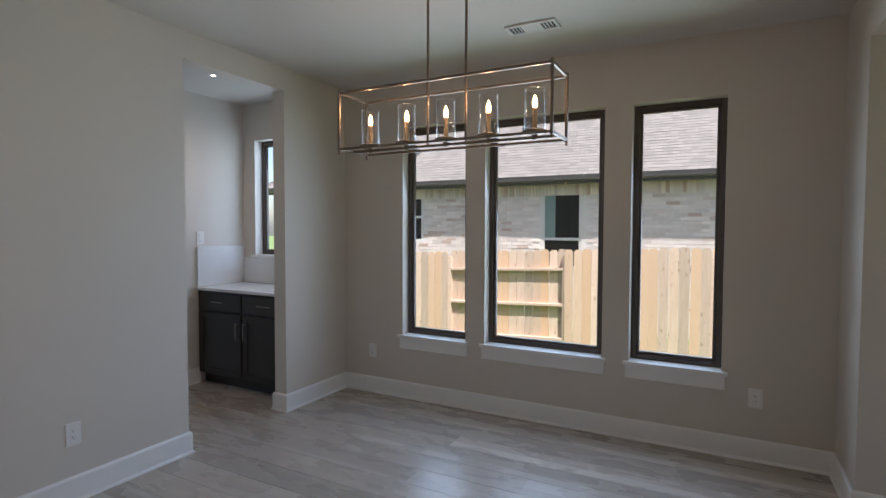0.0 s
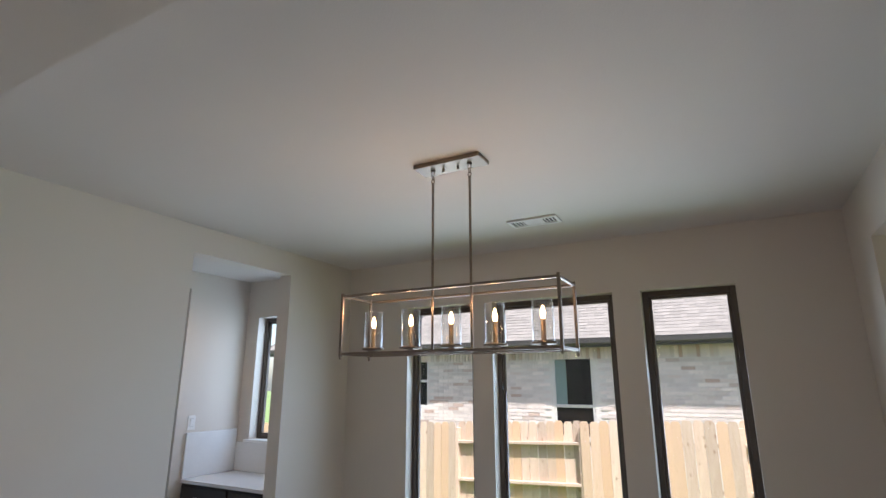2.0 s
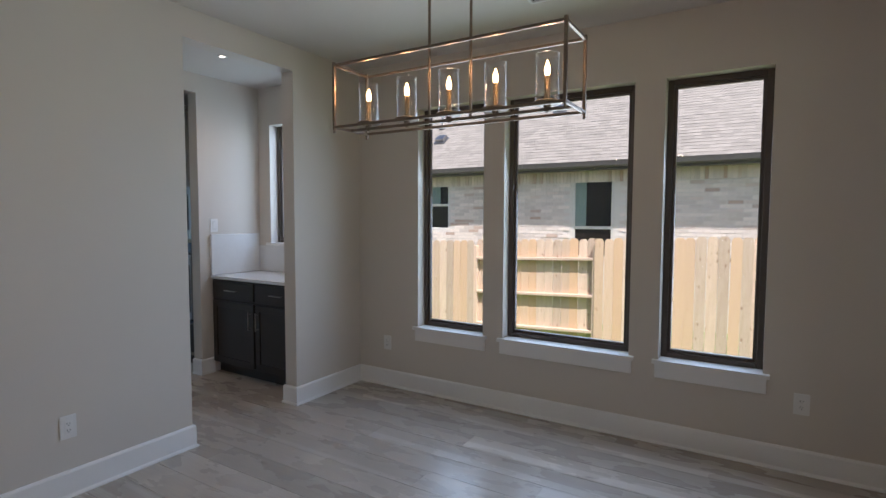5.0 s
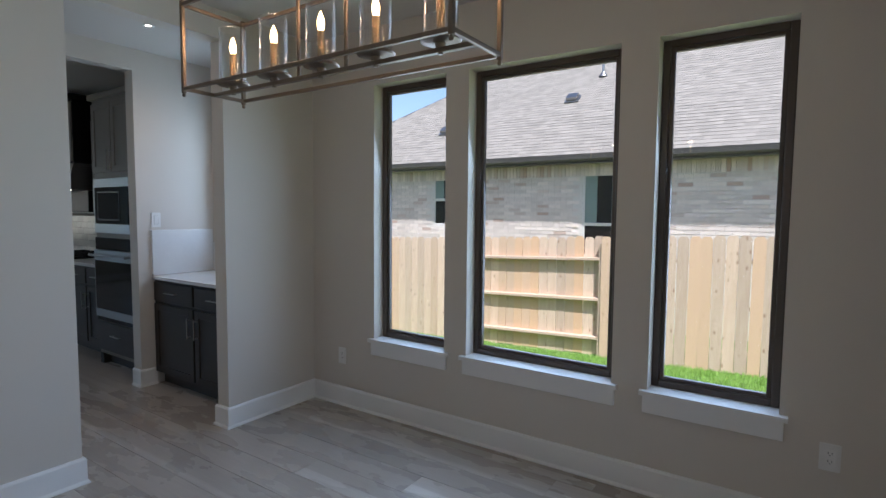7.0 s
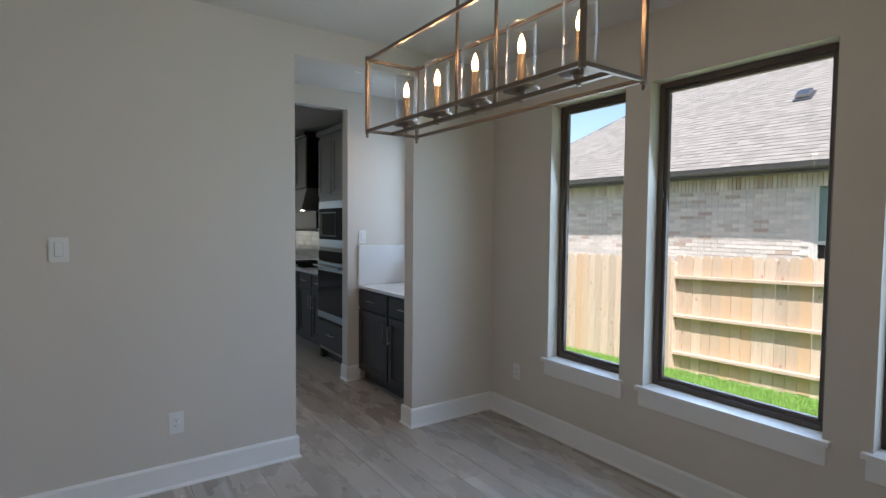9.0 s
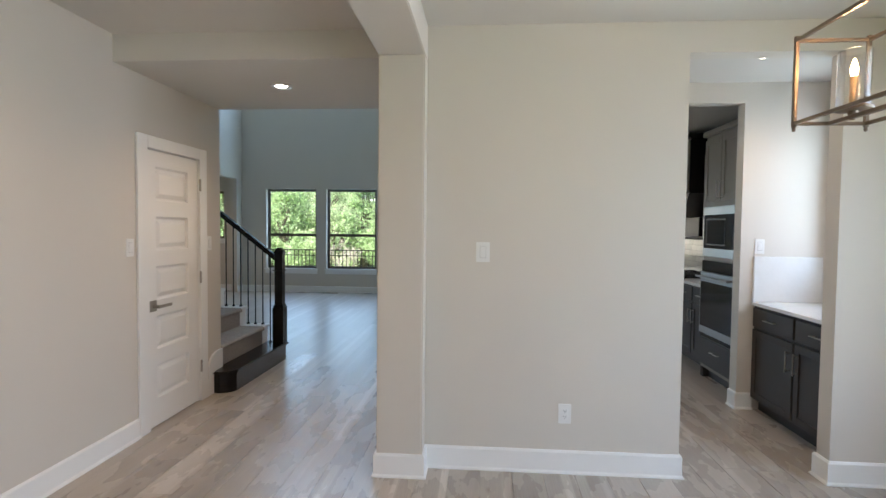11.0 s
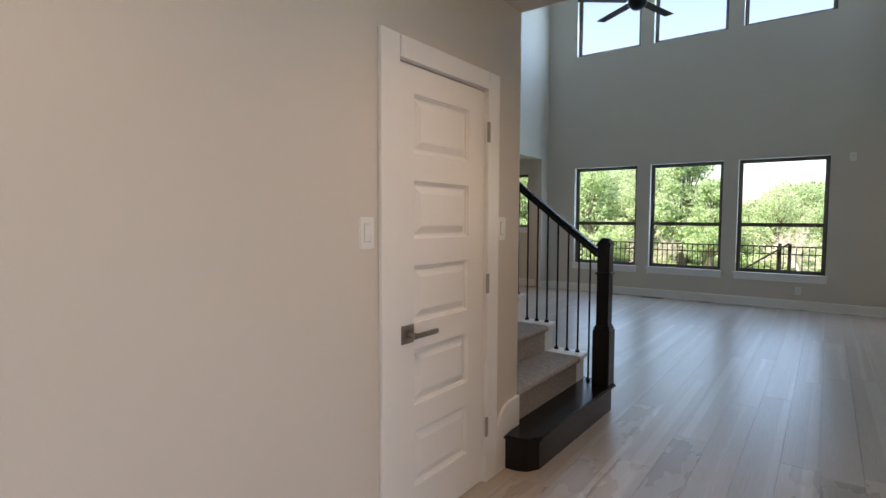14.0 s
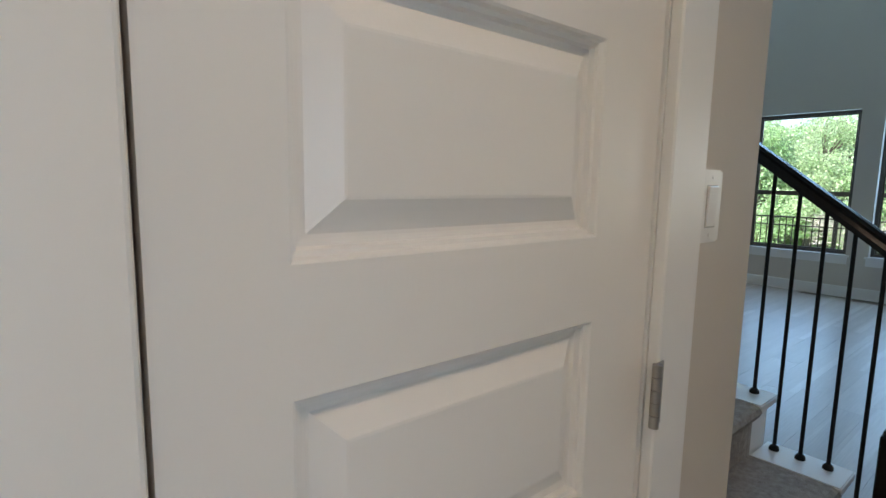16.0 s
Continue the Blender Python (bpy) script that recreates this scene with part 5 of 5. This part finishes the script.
def board_mesh(length):
    bm = boxes((0, length, 0.0006, PW - 0.0006, -0.012, 0.0))
    top = [e for e in bm.edges if e.verts[0].co.z > -0.001 and e.verts[1].co.z > -0.001]
    bmesh.ops.bevel(bm, geom=top, offset=0.0007, segments=1, affect="EDGES")
    me = bpy.data.meshes.new("plank")
    bmesh.ops.recalc_face_normals(bm, faces=bm.faces)
    bm.to_mesh(me)
    bm.free()
    me.materials.append(M_PLANK)
    return me


rng = random.Random(9)
LENGTHS = [1.6, 1.9, 2.2, 2.4]
BOARDS = {n: board_mesh(n) for n in LENGTHS}
far_v, far_f, count = [], [], 0
y = -7.2
while y < 3.95:
    x = -11.78 + rng.uniform(0, 0.4)
    while x < 3.3:
        n = rng.choice(LENGTHS)
        if count < 300 and x > -6.0 and x < 1.2 and -1.45 < y < 3.8:
            ob = new("plank", BOARDS[n])
            ob.parent = floor
            ob.location = (x, y, 0)
            count += 1
        else:
            k = len(far_v)
            far_v += [(x, y + 0.0006, 0), (x + n - 0.001, y + 0.0006, 0), (x + n - 0.001, y + PW - 0.0006, 0), (x, y + PW - 0.0006, 0), (x, y + 0.0006, -0.011), (x + n - 0.001, y + 0.0006, -0.011), (x + n - 0.001, y + PW - 0.0006, -0.011), (x, y + PW - 0.0006, -0.011)]
            far_f += [(k, k + 1, k + 2, k + 3), (k, k + 4, k + 5, k + 1), (k + 1, k + 5, k + 6, k + 2), (k + 2, k + 6, k + 7, k + 3), (k + 3, k + 7, k + 4, k)]
        x += n
    y += PW
rest = new("planks", mesh_of("planks", far_v, far_f, M_PLANK_FAR))
rest.parent = floor
tagged(rest, kind="stuff")

# ---- bricks and shingles of the house next door ----
BW, BH, JT = 0.252, 0.0755, 0.011
bm = boxes((0, BW - JT, -0.012, 0.004, 0, BH - JT))
brick_me = bpy.data.meshes.new("brick")
bmesh.ops.recalc_face_normals(bm, faces=bm.faces)
bm.to_mesh(brick_me)
bm.free()
brick_me.materials.append(M_BRICK)
far_v, far_f, count, row = [], [], 0, 0
rng = random.Random(4)


def add_box(vs, fs, x0, x1, y0, y1, z0, z1):
    k = len(vs)
    vs += [(x, yy, z) for x in (x0, x1) for yy in (y0, y1) for z in (z0, z1)]
    fs += [tuple(k + i for i in f) for f in ((0, 1, 3, 2), (4, 6, 7, 5), (0, 4, 5, 1), (2, 3, 7, 6), (0, 2, 6, 4), (1, 5, 7, 3))]


z = 0.35
while z < EAVE - 0.27:
    x = -11.3 + (BW / 2 if row % 2 else 0)
    while x < 3.0:
        if not any(a - BW < x < b and z0 - BH < z < z1 for a, b, z0, z1 in HOUSE_WINDOWS):
            if count < 300 and -6.4 < x < -0.4 and z > 1.0:
                ob = new("brick", brick_me)
                ob.parent = h_wall
                ob.location = (x, HY - rng.uniform(0, 0.004), z)
                count += 1
            else:
                p = rng.uniform(0.010, 0.016)
                add_box(far_v, far_f, x, x + BW - JT, HY - p, HY + 0.004, z, z + BH - JT)
        x += BW
    z += BH
    row += 1
x = -11.3
while x < 3.0:
    add_box(far_v, far_f, x, x + BH - JT, HY - 0.022, HY + 0.004, EAVE - 0.235, EAVE - 0.012)
    x += BH
rest = new("bricks", mesh_of("bricks", far_v, far_f, M_BRICKS))
rest.parent = h_wall
tagged(rest, kind="stuff")

SW, SE = 0.20, 0.128
far_v, far_f, count = [], [], 0
bm = boxes((0, SW * 0.98, 0, SE * 1.25, 0.0, 0.006))
sh_me = bpy.data.meshes.new("shingle")
bmesh.ops.recalc_face_normals(bm, faces=bm.faces)
bm.to_mesh(sh_me)
bm.free()
sh_me.materials.append(M_SHINGLE)
tilt = pose(0, 0, 0, math.degrees(math.atan(PITCH)), 0, 0)
for r in range(60):
    s = r * SE
    left = lw[0] + s * UP.y + 0.05
    right = min(4.0, lw[1] - s * 0.9 * UP.y - 0.3)
    x = left + rng.uniform(0, SW)
    while x < right:
        wd = SW * rng.uniform(0.55, 1.2)
        lift = rng.choice((0.001, 0.002, 0.004))
        if count < 300 and -6.0 < x < -1.0 and r < 22 and rng.random() < 0.7:
            ob = new("shingle", sh_me)
            ob.parent = roof
            ob.matrix_basis = Matrix.Translation(on_roof(x, s, lift)) @ tilt @ pose(0, 0, 0, -3, 0, 0) @ Matrix.Diagonal((wd / SW, 1, 1, 1))
            count += 1
        else:
            k = len(far_v)
            for lf, ex in ((lift + 0.0035, 0), (lift, 0), (0.001, SE * 1.25)):
                far_v += [tuple(on_roof(x, s + ex, lf)), tuple(on_roof(x + wd * 0.98, s + ex, lf))]
            far_f += [(k, k + 1, k + 5, k + 4), (k + 2, k + 3, k + 1, k)]
        x += wd
rest = new("shingles", mesh_of("shingles", far_v, far_f, M_SHINGLES))
rest.parent = roof
tagged(rest, kind="stuff")
